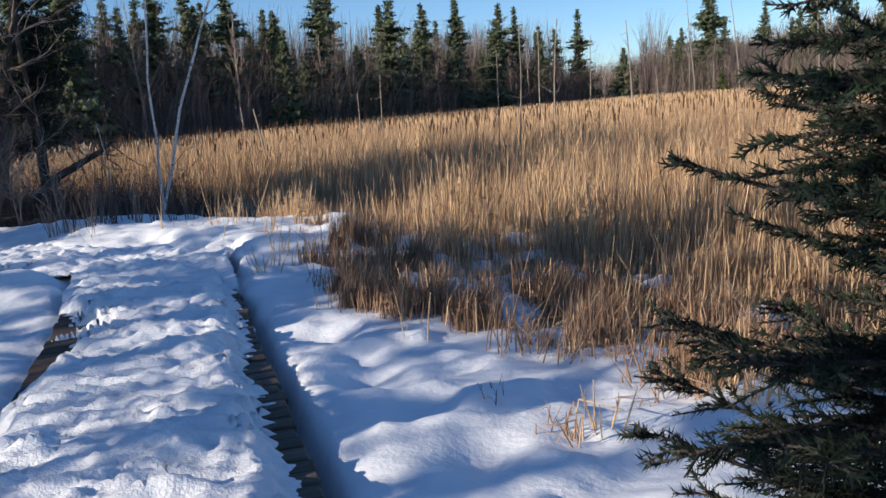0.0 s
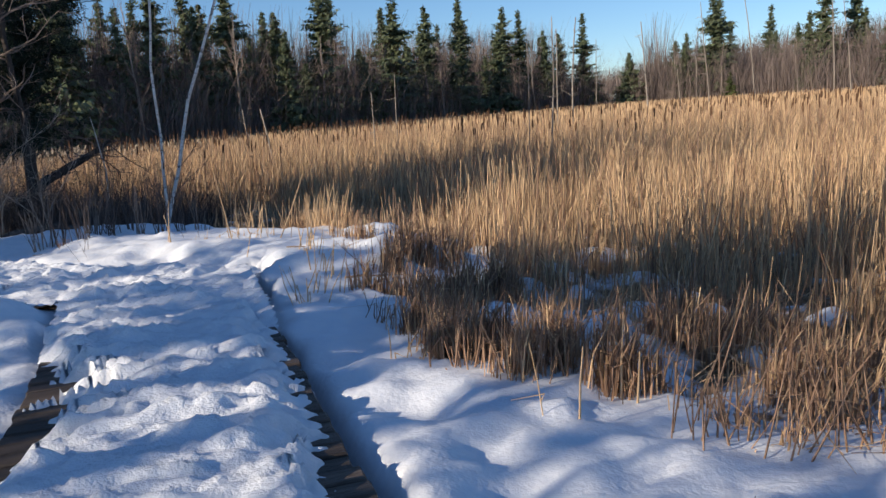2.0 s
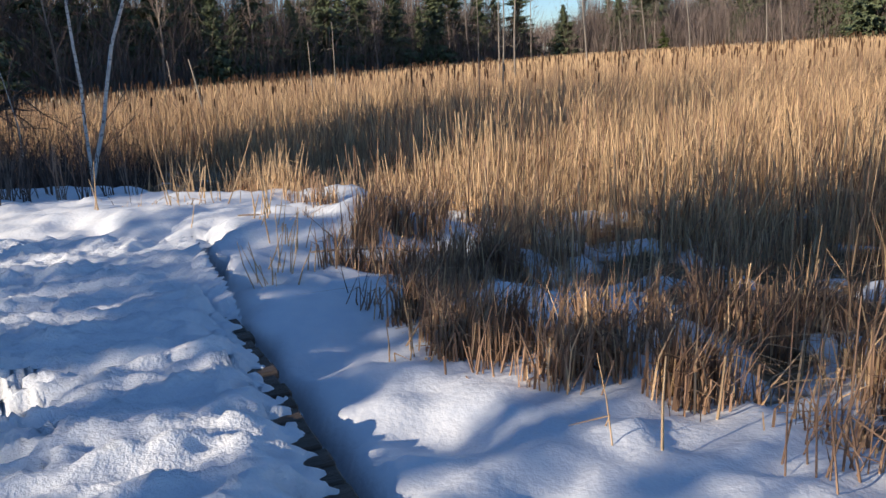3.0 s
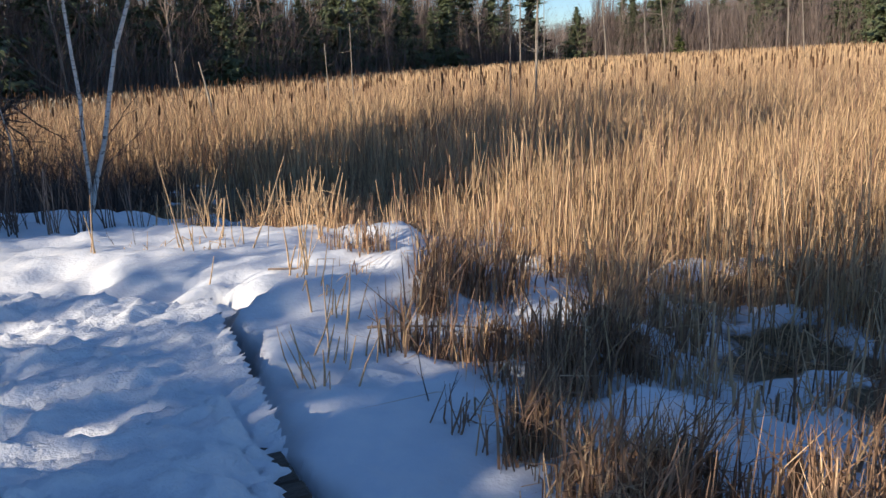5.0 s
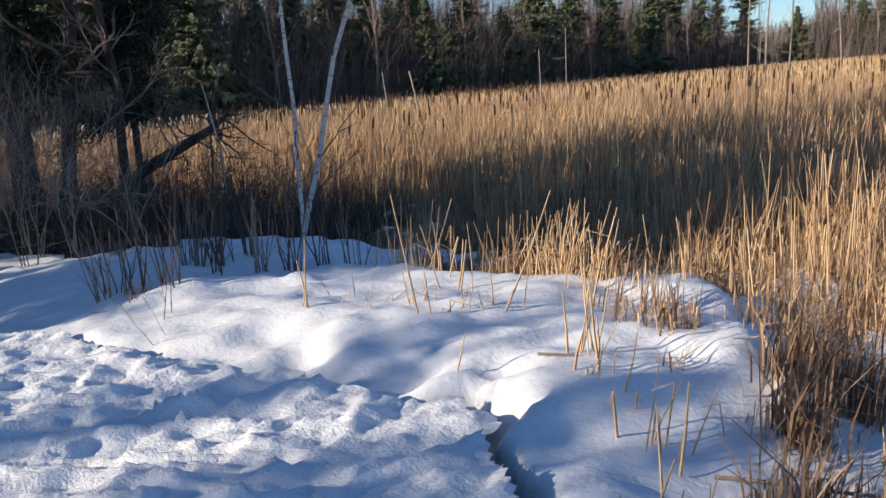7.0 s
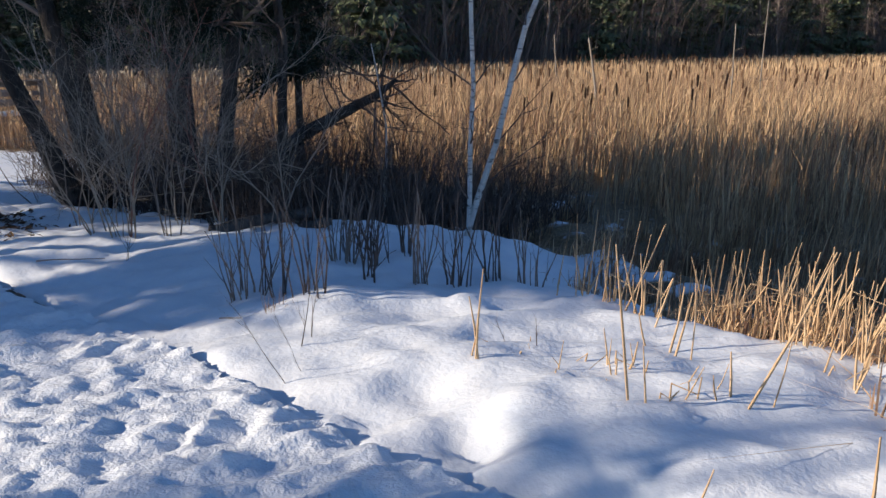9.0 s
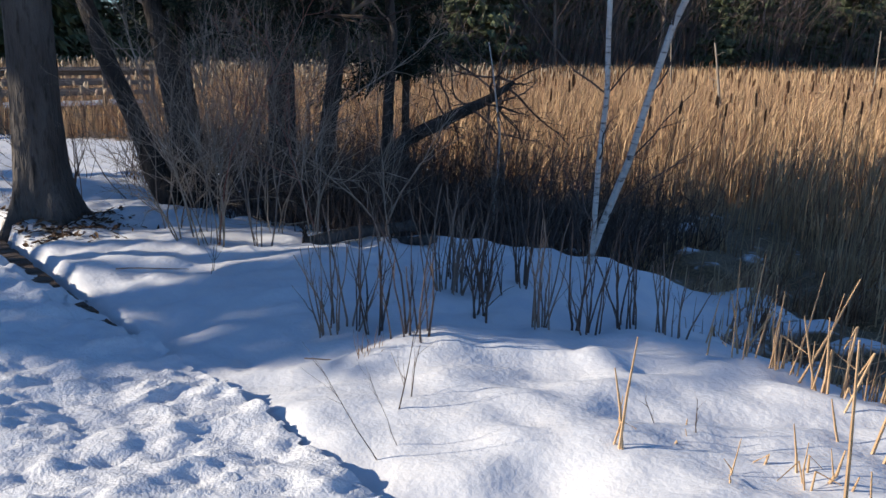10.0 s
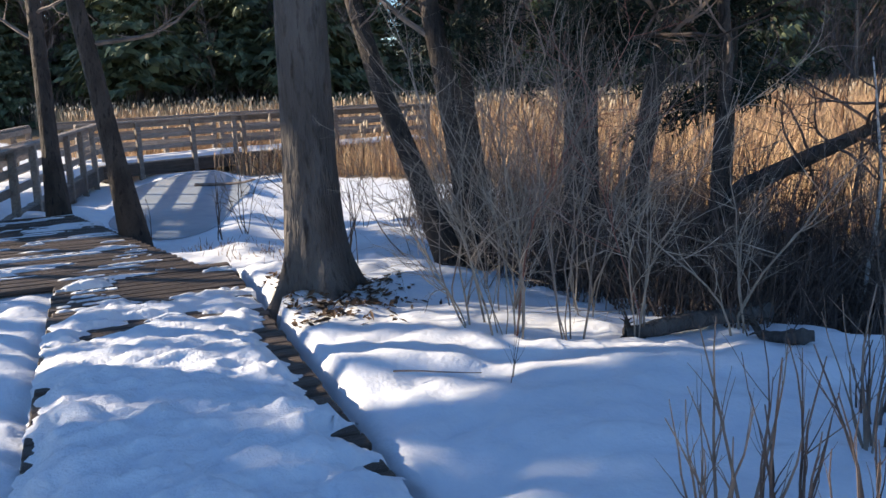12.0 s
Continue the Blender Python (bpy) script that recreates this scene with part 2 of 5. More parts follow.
def height(x, y):
    """The snow and marsh surface."""
    x, y = np.asarray(x, float), np.asarray(y, float)
    d = deck_distance(x, y)
    s1, w1, s2, w2 = walk_coords(x, y)
    z = -0.40 + 0.27 * (1 - smooth(0.8, 4.5, d))
    # a flat bank outside the turn, rising again by the birches
    z = z + 0.29 * np.exp(-((s2 - 1.3) / 3.0) ** 4 - ((w2 - 2.2) / 1.55) ** 4) + 0.30 * bump2(x, y, -7.15, 12.6, 1.5, 0.9) + 0.20 * bump2(x, y, -8.9, 11.6, 1.6, 1.0)
    z = z + 0.16 * bump2(x, y, -11.3, 10.6, 1.3, 1.3) + 0.10 * bump2(x, y, -9.6, 10.2, 1.5, 0.8)
    south = np.where((s1 < s2) & (s1 < 0.8), w1, w2) < 0
    z = z + np.where(south, 0.07 * smooth(1.8, 0.2, d), 0.0) + 0.22 * bump2(x, y, -5.6, 6.9, 1.5, 0.8)
    near = smooth(26, 12, np.hypot(x + 5, y - 7))
    z = z + near * (0.05 * fbm(x * 0.9, y * 0.9, 3, 3) + 0.035 * gnoise((x * 0.72 - y * 0.69) * 2.2 + 0.5 * gnoise(x, y, 33), (x * 0.69 + y * 0.72) * 0.9, 34) + 0.022 * gnoise((x * 0.69 - y * 0.72) * 4.6, (x * 0.72 + y * 0.69) * 2.1, 35) + 0.035 * np.abs(fbm(x * 1.9 + 3, y * 1.9, 11, 3)) + 0.03 * fbm(x * 1.7, y * 1.7, 13, 3) + 0.011 * fbm(x * 6, y * 6, 5, 3) + 0.035 * np.abs(gnoise((x * 0.72 - y * 0.69) * 2.6, (x * 0.69 + y * 0.72) * 0.8, 27)))
    hummock = smooth(-0.2, 1.2, y - marsh_edge(x)) * smooth(22, 12, np.hypot(x + 3, y - 8))
    z = z + hummock * 0.14 * np.maximum(fbm(x * 1.25, y * 1.25, 21, 3) - 0.05, -0.25)
    z = z + np.where(~south, (0.05 + 0.10 * smooth(-2.6, -1.2, s1)) * smooth(1.3, 0.3, d) * smooth(1.1, 0.1, s1), 0.0)
    # trodden side of the turn, with deep footprints
    for cx, cy, r, dep in ((-6.30, 8.92, 0.12, 0.24), (-4.72, 9.0, 0.16, 0.13), (-4.0, 8.85, 0.15, 0.12), (-5.25, 8.95, 0.13, 0.08), (-5.15, 9.33, 0.14, 0.06), (-3.6, 8.9, 0.12, 0.1), (-7.9, 9.25, 0.10, 0.12), (-0.5, 4.5, 0.22, 0.14), (-0.72, 4.9, 0.16, 0.09), (-1.2, 5.45, 0.18, 0.08), (0.0, 4.05, 0.2, 0.1), (0.35, 3.6, 0.2, 0.1), (-8.45, 9.95, 0.09, 0.06)):
        z = z - dep * bump2(x, y, cx, cy, r, r) + dep * 0.16 * bump2(x, y, cx - 0.05, cy + 0.1, r * 2.0, r * 2.0)
    # melted trough along the planks, filled at the outside of the turn
    s1, w1, s2, w2 = walk_coords(x, y)
    buried = smooth(4.3, 3.6, s2) * smooth(-0.3, 0.4, s2) * smooth(0.2, 0.5, w2)
    trough = smooth(0.15, 0.0, d + 0.04 * fbm(x * 2.5, y * 2.5, 31, 2))
    trough = trough * np.where(np.where((s1 < s2) & (s1 < 0.8), w1, w2) > 0, 1.0, 0.2)
    z = z * (1 - trough * (1 - buried)) - 0.27 * trough * (1 - buried)
    z = np.where((d < 0.25) & (buried > 0.02), np.maximum(z, buried * (0.03 + 0.05 * np.abs(fbm(x * 4, y * 4, 8, 2))) - (1 - buried) * 0.3), z)
    z = np.where(d < -0.08, -0.3, z)
    z = z + (-0.2 - z) * smooth(1.5, 1.05, ice_radius(x, y))
    far = smooth(60, 220, np.hypot(x, y))
    return z + far * (3.0 * smooth(0, 150, x) + 0.5)


def ground_z(x, y):
    return float(height(np.array([x]), np.array([y]))[0])


# ---- ground ----
def build_ground():
    def axis(lo, hi, step, out_lo, out_hi):
        mid = np.arange(lo, hi + step / 2, step)
        lows, highs, d = [], [], step
        p = lo
        while p > out_lo:
            d *= 1.22
            p -= d
            lows.append(p)
        p, d = hi, step
        while p < out_hi:
            d *= 1.22
            p += d
            highs.append(p)
        return np.concatenate([lows[::-1], mid, highs])
    xs, ys = axis(-14.5, 3.6, 0.055, -1500, 1500), axis(1.5, 14.0, 0.055, -1500, 1500)
    X, Y = np.meshgrid(xs, ys, indexing="ij")
    x, y = X.ravel(), Y.ravel()
    z = height(x, y)
    nx, ny = len(xs), len(ys)
    i, j = np.meshgrid(np.arange(nx - 1), np.arange(ny - 1), indexing="ij")
    f = np.stack([i * ny + j, (i + 1) * ny + j, (i + 1) * ny + j + 1, i * ny + j + 1], -1).reshape(-1, 4)
    me = bpy.data.meshes.new("ground")
    me.vertices.add(len(x))
    me.vertices.foreach_set("co", np.stack([x, y, z], 1).ravel())
    me.loops.add(f.size)
    me.loops.foreach_set("vertex_index", f.ravel())
    me.polygons.add(len(f))
    me.polygons.foreach_set("loop_start", np.arange(0, f.size, 4))
    me.polygons.foreach_set("use_smooth", np.ones(len(f), bool))
    me.update()
    me.validate()
    e = y - marsh_edge(x)
    lit = 0.62 * smooth(-0.1, 0.5, e) + 0.35 * smooth(4.0, 9.0, e)
    lit = lit - 0.35 * smooth(0.02, 0.12, z + 0.33) * smooth(9, 3, e)
    wood = smooth(4, 0.5, np.hypot((x + 12.2) / 1.6, (y - 12.6) / 0.9)) * 0.35
    lit = np.maximum(lit, wood)
    lit = np.maximum(lit, 0.55 * bump2(x, y, -11.1, 10.3, 0.75, 0.6))
    lit = np.maximum(lit, 0.75 * smooth(-0.05, -0.15, deck_distance(x, y)))
    a = me.attributes.new("litter", "FLOAT", "POINT")
    a.data.foreach_set("value", lit)
    me.materials.append(GROUND)
    return tagged(new("ground", me), "snow over a frozen marsh with brown reed litter", "ground", kind="structure")


build_ground()


def pool_ice():
    bm = bmesh.new()
    ring = []
    for k in range(56):
        a = k * 2 * math.pi / 56
        u, v = 3.95 * math.cos(a) * (1 + 0.05 * math.sin(3 * a)), 0.98 * math.sin(a) * (1 + 0.10 * math.sin(5 * a + 1))
        ring.append(bm.verts.new((-19.3 - 0.935 * u + 0.354 * v, 11.75 + 0.354 * u + 0.935 * v, -0.19)))
    bm.faces.new(ring[::-1])
    bmesh.ops.recalc_face_normals(bm, faces=bm.faces)
    if bm.faces[:][0].normal.z < 0:
        bmesh.ops.reverse_faces(bm, faces=bm.faces)
    me = bpy.data.meshes.new("water")
    bm.to_mesh(me)
    bm.free()
    me.materials.append(ICE)
    tagged(new("water", me), "wet grey ice of a small frozen pool", "ice", kind="structure")


pool_ice()


# ---- snow lying on the boardwalk ----
def deck_snow():
    step = 0.026
    xs, ys = np.arange(-17.2, 3.4, step), np.arange(-3.2, 11.0, step)
    X, Y = np.meshgrid(xs, ys, indexing="ij")
    d = deck_distance(X, Y)
    keep = d < 0.03
    s1, w1, s2, w2 = walk_coords(X, Y)
    first = (s1 < s2 + 0.0) & (s1 < 0.8)
    s, w = np.where(first, s1, s2), np.where(first, w1, w2)
    plank = np.floor(s / 0.145)
    in_plank = s / 0.145 - plank
    rnd, rnd2 = hash2(plank, plank * 0 + 3, 1), hash2(plank, plank * 0 + 9, 2)
    mottle = fbm(X * 1.5, Y * 1.5, 41, 3)
    # bare strip on the marsh side, ragged plank by plank, and bare patches on the other
    strip = np.where(first, 0.015 + 0.13 * rnd * (in_plank > 0.22) + 0.03 * bump2(s1, w1 * 0, -1.2, 0, 1.2, 1) + 0.03 * mottle + 0.09 * smooth(-2.2, -4.5, s1), np.where(s2 > 3.9, -0.01 + 0.16 * rnd * rnd + 0.16 * bump2(s2, w2 * 0, 6.3, 0, 0.8, 1), -0.2))
    cover = (HALF - w) - strip + 0.05 * fbm(X * 9, Y * 9, 4, 2)
    cover = np.where(first & (s1 > -0.35), np.maximum(cover, 0.05), cover)
    left = (w + HALF) - np.where(first, -0.03 + 0.62 * np.exp(-((s1 + 2.75) / 0.85) ** 4) * (0.72 + 0.38 * rnd2) * smooth(-1.1, -0.2, fbm(s * 9.0, w * 3.0, 47, 2)) * np.where(in_plank < 0.2 + 0.25 * rnd, 0.55, 1.0) + 0.14 * bump2(s1, w1 * 0, -4.2, 0, 0.8, 1) * rnd2, -0.02 + 0.10 * rnd2)
    cover = np.minimum(cover, left + 0.03 * fbm(X * 8, Y * 8, 6, 2))
    cover = np.where((np.hypot(X - BEND[0], Y - BEND[1]) < 1.5) & (w1 < 0.55), np.maximum(cover, 0.12), cover)
    zone = smooth(6.9, 7.8, np.where(first, 0, s2) - 0.5 * mottle)
    cover = np.where(zone > 0.01, np.minimum(cover, 0.2 - zone * (0.34 + 0.12 * (in_plank > 0.3) - 0.3 * mottle - 0.16 * rnd2)), cover)
    land = s2 > 8.95
    cover = np.where(land & ~first, -0.03 + 0.13 * fbm(X * 3.5, Y * 0.9, 43, 3) - 0.08 * (in_plank > 0.35), cover)
    thick = 0.055 + 0.03 * fbm(X * 1.6, Y * 1.6, 9, 3)
    lump = 0.036 * np.abs(fbm(X * 2.6, Y * 2.6, 12, 4)) + 0.017 * fbm(X * 5.5 - Y * 2.0, Y * 5.5, 17, 3) + 0.016 * np.abs(fbm(X * 11.0, Y * 11.0, 29, 2)) - 0.022 * smooth(0.55, 0.85, fbm(X * 4.5, Y * 4.5, 23, 2))
    ridge = 0.030 * gnoise(s * 5.0 + w * 1.1, w * 1.0 - s * 0.2, 37) + 0.026 * np.maximum(0, 1 - 2.2 * np.abs(gnoise(s * 6.5 + w * 1.6, w * 0.8, 57))) ** 2 + 0.018 * np.maximum(0, 1 - 2.2 * np.abs(gnoise(s * 13.0 + w * 2.2, w * 2.2, 58))) ** 2 + 0.024 * np.abs(gnoise(s * 11.0, w * 2.6, 38)) + 0.016 * gnoise(s * 9.0, w * 7.0, 39) + 0.05 * np.maximum(0, 1 - 1.8 * np.abs(gnoise(s * 3.4 - w * 0.7, w * 0.9 + s * 0.3, 53))) ** 3 * smooth(-0.3, 0.3, gnoise(s * 1.1, w * 1.6, 54))
    z = (thick + lump + ridge * np.where(first, 1.0, 0.6)) * smooth(0.0, 0.16, cover) * np.where(first, 1, 1 - 0.55 * smooth(5.5, 8.5, s2)) + 0.012
    z = np.where(cover < 0.0, 0.012 + np.maximum(cover * 1.2, -0.075), z)
    idx = -np.ones(X.shape, int)
    idx[keep] = np.arange(keep.sum())
    a, b, c, e = idx[:-1, :-1], idx[1:, :-1], idx[1:, 1:], idx[:-1, 1:]
    ok = (a >= 0) & (b >= 0) & (c >= 0) & (e >= 0)
    zz = np.maximum(np.maximum(z[:-1, :-1], z[1:, :-1]), np.maximum(z[1:, 1:], z[:-1, 1:]))
    ok &= zz > -0.05
    f = np.stack([a[ok], b[ok], c[ok], e[ok]], 1)
    me = bpy.data.meshes.new("boardwalk_snow")
    v = np.stack([X[keep], Y[keep], z[keep]], 1)
    me.from_pydata(v.tolist(), [], f.tolist())
    me.polygons.foreach_set("use_smooth", [True] * len(f))
    me.materials.append(SNOW)
    return tagged(new("boardwalk_snow", me), "trodden lumpy snow lying on the boardwalk planks", "snow", kind="structure")


deck_snow()


# ---- the boardwalk ----
def frame_empty(name, label, category, kind="", group=""):
    e = new(name)
    return tagged(e, label, category, group, kind)


def stringer(parent, p, q, mat=PLANK):
    p, q = Vector(p), Vector(q)
    ob = part("stringer", box_mesh("stringer", ((q - p).length, 0.09, 0.19), mat), None, parent)
    ob.matrix_basis = Matrix.Translation((p + q) / 2) @ Matrix.Rotation(math.atan2(q.y - p.y, q.x - p.x), 4, "Z")
    return ob


def build_boardwalk():
    root = frame_empty("boardwalk", "weathered plank boardwalk half buried in trodden snow", "boardwalk", "structure")
    plank = box_mesh("plank", (1.5, 0.132, 0.045), PLANK, 0.008)
    rng = random.Random(5)

    def lay(at, ang, length=1.0):
        ob = part("plank", plank, None, root)
        ob.matrix_basis = Matrix.Translation((at[0], at[1], -0.0225 + rng.uniform(-0.006, 0.004))) @ Matrix.Rotation(ang + rng.gauss(0, 0.006), 4, "Z") @ Matrix.Rotation(rng.gauss(0, 0.004), 4, "Y") @ Matrix.Diagonal((length, 1, 1, 1))
    a1, a2 = math.atan2(N1[1], N1[0]), math.atan2(N2[1], N2[0])
    for k in range(-78, 3):
        c = BEND + D1 * (k * 0.145)
        lay(c + N1 * rng.uniform(-0.015, 0.02), a1)
    for k in range(4, 64):
        c = BEND + D2 * (k * 0.145) + N2 * rng.uniform(-0.015, 0.02)
        lay(c, a2)
    # wider landing at the far end
    for k in range(0, 31):
        lay((-13.05 - k * 0.145, 8.95 - 0.012 * k), a2 - 0.03 * k / 31 + math.pi, 1.5)
    for off in (-0.6, 0.6):
        p, q = BEND + D1 * -11.2 + N1 * off, BEND + D1 * 0.2 + N1 * off
        stringer(root, (*p, -0.145), (*q, -0.145))
        p, q = BEND + D2 * 0.4 + N2 * off, BEND + D2 * 9.2 + N2 * off
        stringer(root, (*p, -0.145), (*q, -0.145))


build_boardwalk()


def railed_bridge(name, stations, label):
    """A raised boardwalk with rails: posts, three rails a side, planked deck and skirt boards."""
    root = frame_empty(name, label, "bridge", "structure")
    rng = random.Random(8)
    post_me = box_mesh("post", (0.10, 0.10, 1.5), RAIL, 0.006)
    plank_me = box_mesh("plank", (1.45, 0.30, 0.045), RAIL, 0.006)
    for (x0, y0), (x1, y1) in zip(stations, stations[1:]):
        p, q = Vector((x0, y0, 0)), Vector((x1, y1, 0))
        d = (q - p).normalized()
        n = Vector((-d.y, d.x, 0))
        length = (q - p).length
        ang = math.atan2(d.y, d.x)
        count = max(1, round(length / 1.25))
        for side in (-0.72, 0.72):
            for k in range(count + 1):
                c = p + d * (length * k / count) + n * side
                post = part("post", post_me, None, root)
                post.matrix_basis = Matrix.Translation((c.x, c.y, 0.1)) @ Matrix.Rotation(ang, 4, "Z") @ Matrix.Rotation(rng.gauss(0, 0.012), 4, "X")
            for h, tall in ((0.30, 0.11), (0.55, 0.11), (0.79, 0.11)):
                m = (p + q) / 2 + n * (side * 0.93)
                r = part("rail", box_mesh("rail", (length + 0.06, 0.04, tall), RAIL), None, root)
                r.matrix_basis = Matrix.Translation((m.x, m.y, h)) @ Matrix.Rotation(ang, 4, "Z")
            m = (p + q) / 2 + n * (side * 1.04)
            cap = part("cap_rail", box_mesh("cap_rail", (length + 0.1, 0.15, 0.04), RAIL), None, root)
            cap.matrix_basis = Matrix.Translation((m.x, m.y, 0.87)) @ Matrix.Rotation(ang, 4, "Z")
            m = (p + q) / 2 + n * (side * 1.0)
            sk = part("skirt_board", box_mesh("skirt_board", (length, 0.06, 0.26), PLANK), None, root)
            sk.matrix_basis = Matrix.Translation((m.x, m.y, -0.15)) @ Matrix.Rotation(ang, 4, "Z")
        for k in range(int(length / 0.305)):
            c = p + d * (0.16 + k * 0.305)
            ob = part("plank", plank_me, None, root)
            ob.matrix_basis = Matrix.Translation((c.x, c.y, -0.022)) @ Matrix.Rotation(ang + math.pi / 2, 4, "Z")
        so = Soup()
        i = np.linspace(0, length, int(length / 0.12))
        j = np.linspace(-0.66, 0.66, 9)
        I, J = np.meshgrid(i, j, indexing="ij")
        px, py = p.x + d.x * I + n.x * J, p.y + d.y * I + n.y * J
        z = 0.05 + 0.02 * fbm(px * 2, py * 2, 3, 3) - 0.08 * smooth(0.5, 0.68, np.abs(J))
        v = np.stack([px, py, z], -1).reshape(-1, 3)
        a, b = np.meshgrid(np.arange(len(i) - 1), np.arange(8), indexing="ij")
        so.quads(v, np.stack([a * 9 + b, (a + 1) * 9 + b, (a + 1) * 9 + b + 1, a * 9 + b + 1], -1).reshape(-1, 4))
        part("snow_cover", so, SNOW, root, "snow on the planks", True)
    return root


railed_bridge("railed_boardwalk", [(-17.0, 8.0), (-24.6, 10.9), (-25.2, 14.6), (-24.6, 19.5)], "grey timber boardwalk with three-board railings over ice")


# ---- dead cattails ----
def blades(xy, h, width, lean, rng, bend=0.25, two=True, broken=0.0):
    """Tapered flat leaves standing at xy."""
    n = len(xy)
    z0 = height(xy[:, 0], xy[:, 1]) - 0.03
    az = rng.uniform(0, 2 * np.pi, n)
    la = rng.normal(0.35, 1.5, n)
    dx, dy = np.cos(la), np.sin(la)
    l = np.abs(rng.normal(lean, lean * 0.8, n)) * h
    wx, wy = np.cos(az) * width, np.sin(az) * width
    b = np.stack([xy[:, 0], xy[:, 1], z0], 1)
    w = np.stack([wx, wy, np.zeros(n)], 1) * 0.5
    mid = b + np.stack([dx * l * 0.35, dy * l * 0.35, h * 0.55], 1)
    top = b + np.stack([dx * l * (1 + bend), dy * l * (1 + bend), h], 1)
    drop = rng.random(n) < broken
    top[drop] = mid[drop] + np.stack([dx, dy, rng.uniform(-0.5, 0.25, n)], 1)[drop] * (h * 0.45)[drop][:, None]
    if two:
        v = np.stack([b - w, b + w, mid + w * 0.85, mid - w * 0.85, top + w * 0.2, top - w * 0.2], 1).reshape(-1, 3)
        k = np.arange(n)[:, None] * 6
        f = np.concatenate([k + np.array([0, 1, 2, 3]), k + np.array([3, 2, 4, 5])])
    else:
        v = np.stack([b - w, b + w, top + w * 0.3, top - w * 0.3], 1).reshape(-1, 3)
        k = np.arange(n)[:, None] * 4
        f = k + np.array([0, 1, 2, 3])
    return v, f


def scatter(x0, x1, y0, y1, per_m2, rng, keep):
    n = int((x1 - x0) * (y1 - y0) * per_m2)
    x, y = rng.uniform(x0, x1, n), rng.uniform(y0, y1, n)
    m = keep(x, y, rng.random(n))
    return np.stack([x[m], y[m]], 1)


def in_marsh(x, y, r, lo=0.0):
    e = y - marsh_edge(x) + 0.5 * fbm(x * 0.8, y * 0.8, 51, 3)
    return e > lo


FOREST_X = [-75, -58, -52, -45, -34, -24, -14, -4, 8, 20, 40, 70]
FOREST_Y = [-20, 2, 16, 30, 46, 66, 92, 104, 98, 86, 74, 60]


def forest_edge(x):
    return np.interp(x, FOREST_X, FOREST_Y)


def cattails():
    rng = np.random.default_rng(11)

    def near_keep(x, y, r):
        e = y - marsh_edge(x) + 0.35 * fbm(x * 0.9, y * 0.9, 51, 3)
        clump = fbm(x * 1.15, y * 1.15, 61, 3)
        dens = np.where(e < 0, 0, np.clip(-0.02 + 0.8 * clump + 0.03 * e + 0.42 * smooth(1.2, 4.0, e), 0.02, 1))
        bridge = (x < -16.5) & (x > -26.5) & (y < 13)
        brush = (x < -7.4) & (y < 16.8)
        return (r < dens) & ~bridge & ~brush
    near = scatter(-10, 5, 4.6, 19, 430, rng, near_keep)
    e = near[:, 1] - marsh_edge(near[:, 0])
    hh = (0.23 + 0.60 * smooth(0.7, 6.5, e)) * rng.uniform(0.35, 1.3, len(near))
    hh *= 1 + 0.25 * gnoise(near[:, 0] * 0.7, near[:, 1] * 0.7, 5)
    dull = rng.random(len(near)) < np.where(e < 2.6, 0.55, 0.25)
    for mask, mat, name, lab in ((~dull, STRAW, "cattail_stand", "tall straw-coloured dead cattail leaves at the marsh edge"), (dull, STRAW_DULL, "weathered_reeds", "grey-brown broken reed leaves standing in snow")):
        so = Soup()
        so.quads(*blades(near[mask], hh[mask], rng.uniform(0.005, 0.013, mask.sum()), 0.17, rng, broken=0.52))
        tagged(part(name, so, mat), lab, "cattails", kind="stuff")
    # thick clumps, bent and broken, along the snow's edge
    centres = scatter(-6.2, 4.2, 4.6, 15, 7.0, rng, lambda x, y, r: (y - marsh_edge(x) > 0.05) & (y - marsh_edge(x) < 6.5) & (fbm(x * 0.9, y * 0.9, 61, 3) > -0.12 + 0.25 * r))
    pick = np.repeat(np.arange(len(centres)), rng.integers(28, 80, len(centres)))
    xy = centres[pick] + rng.normal(0, 0.085, (len(pick), 2))
    ce = centres[:, 1] - marsh_edge(centres[:, 0])
    ch = (0.30 + 0.42 * smooth(0.2, 5.0, ce)) * rng.uniform(0.7, 1.25, len(centres))
    hh = ch[pick] * rng.uniform(0.25, 1.1, len(pick))
    tone = (rng.random(len(centres)) < np.where(ce < 2.4, 0.55, 0.2))[pick] ^ (rng.random(len(pick)) < 0.2)
    low = scatter(-2.3, 2.4, 4.8, 9.2, 22.0, rng, lambda x, y, r: (y - marsh_edge(x) > -0.1) & (y - marsh_edge(x) < 2.0) & (fbm(x * 1.3, y * 1.3, 63, 3) > 0.04))
    many = np.repeat(np.arange(len(low)), rng.integers(60, 130, len(low)))
    xy = np.concatenate([xy, low[many] + rng.normal(0, 0.07, (len(many), 2))])
    hh = np.concatenate([hh, rng.uniform(0.08, 0.46, len(many))])
    tone = np.concatenate([tone, rng.random(len(many)) < 0.85])
    for mask, mat, name, lab in ((~tone, STRAW, "cattail_clumps", "dense broken straw clumps of cattail at the snow edge"), (tone, STRAW_DULL, "brown_clumps", "dense brown broken clumps of reeds in snow")):
        so = Soup()
        so.quads(*blades(xy[mask], hh[mask], rng.uniform(0.006, 0.014, mask.sum()), 0.2, rng, broken=0.5))
        tagged(part(name, so, mat), lab, "cattails", kind="stuff")
    # stiff bare stems, snapped off at all heights
    stiff = scatter(-7.2, 4.6, 4.4, 17, 42, rng, lambda x, y, r: near_keep(x, y, r * 0.8))
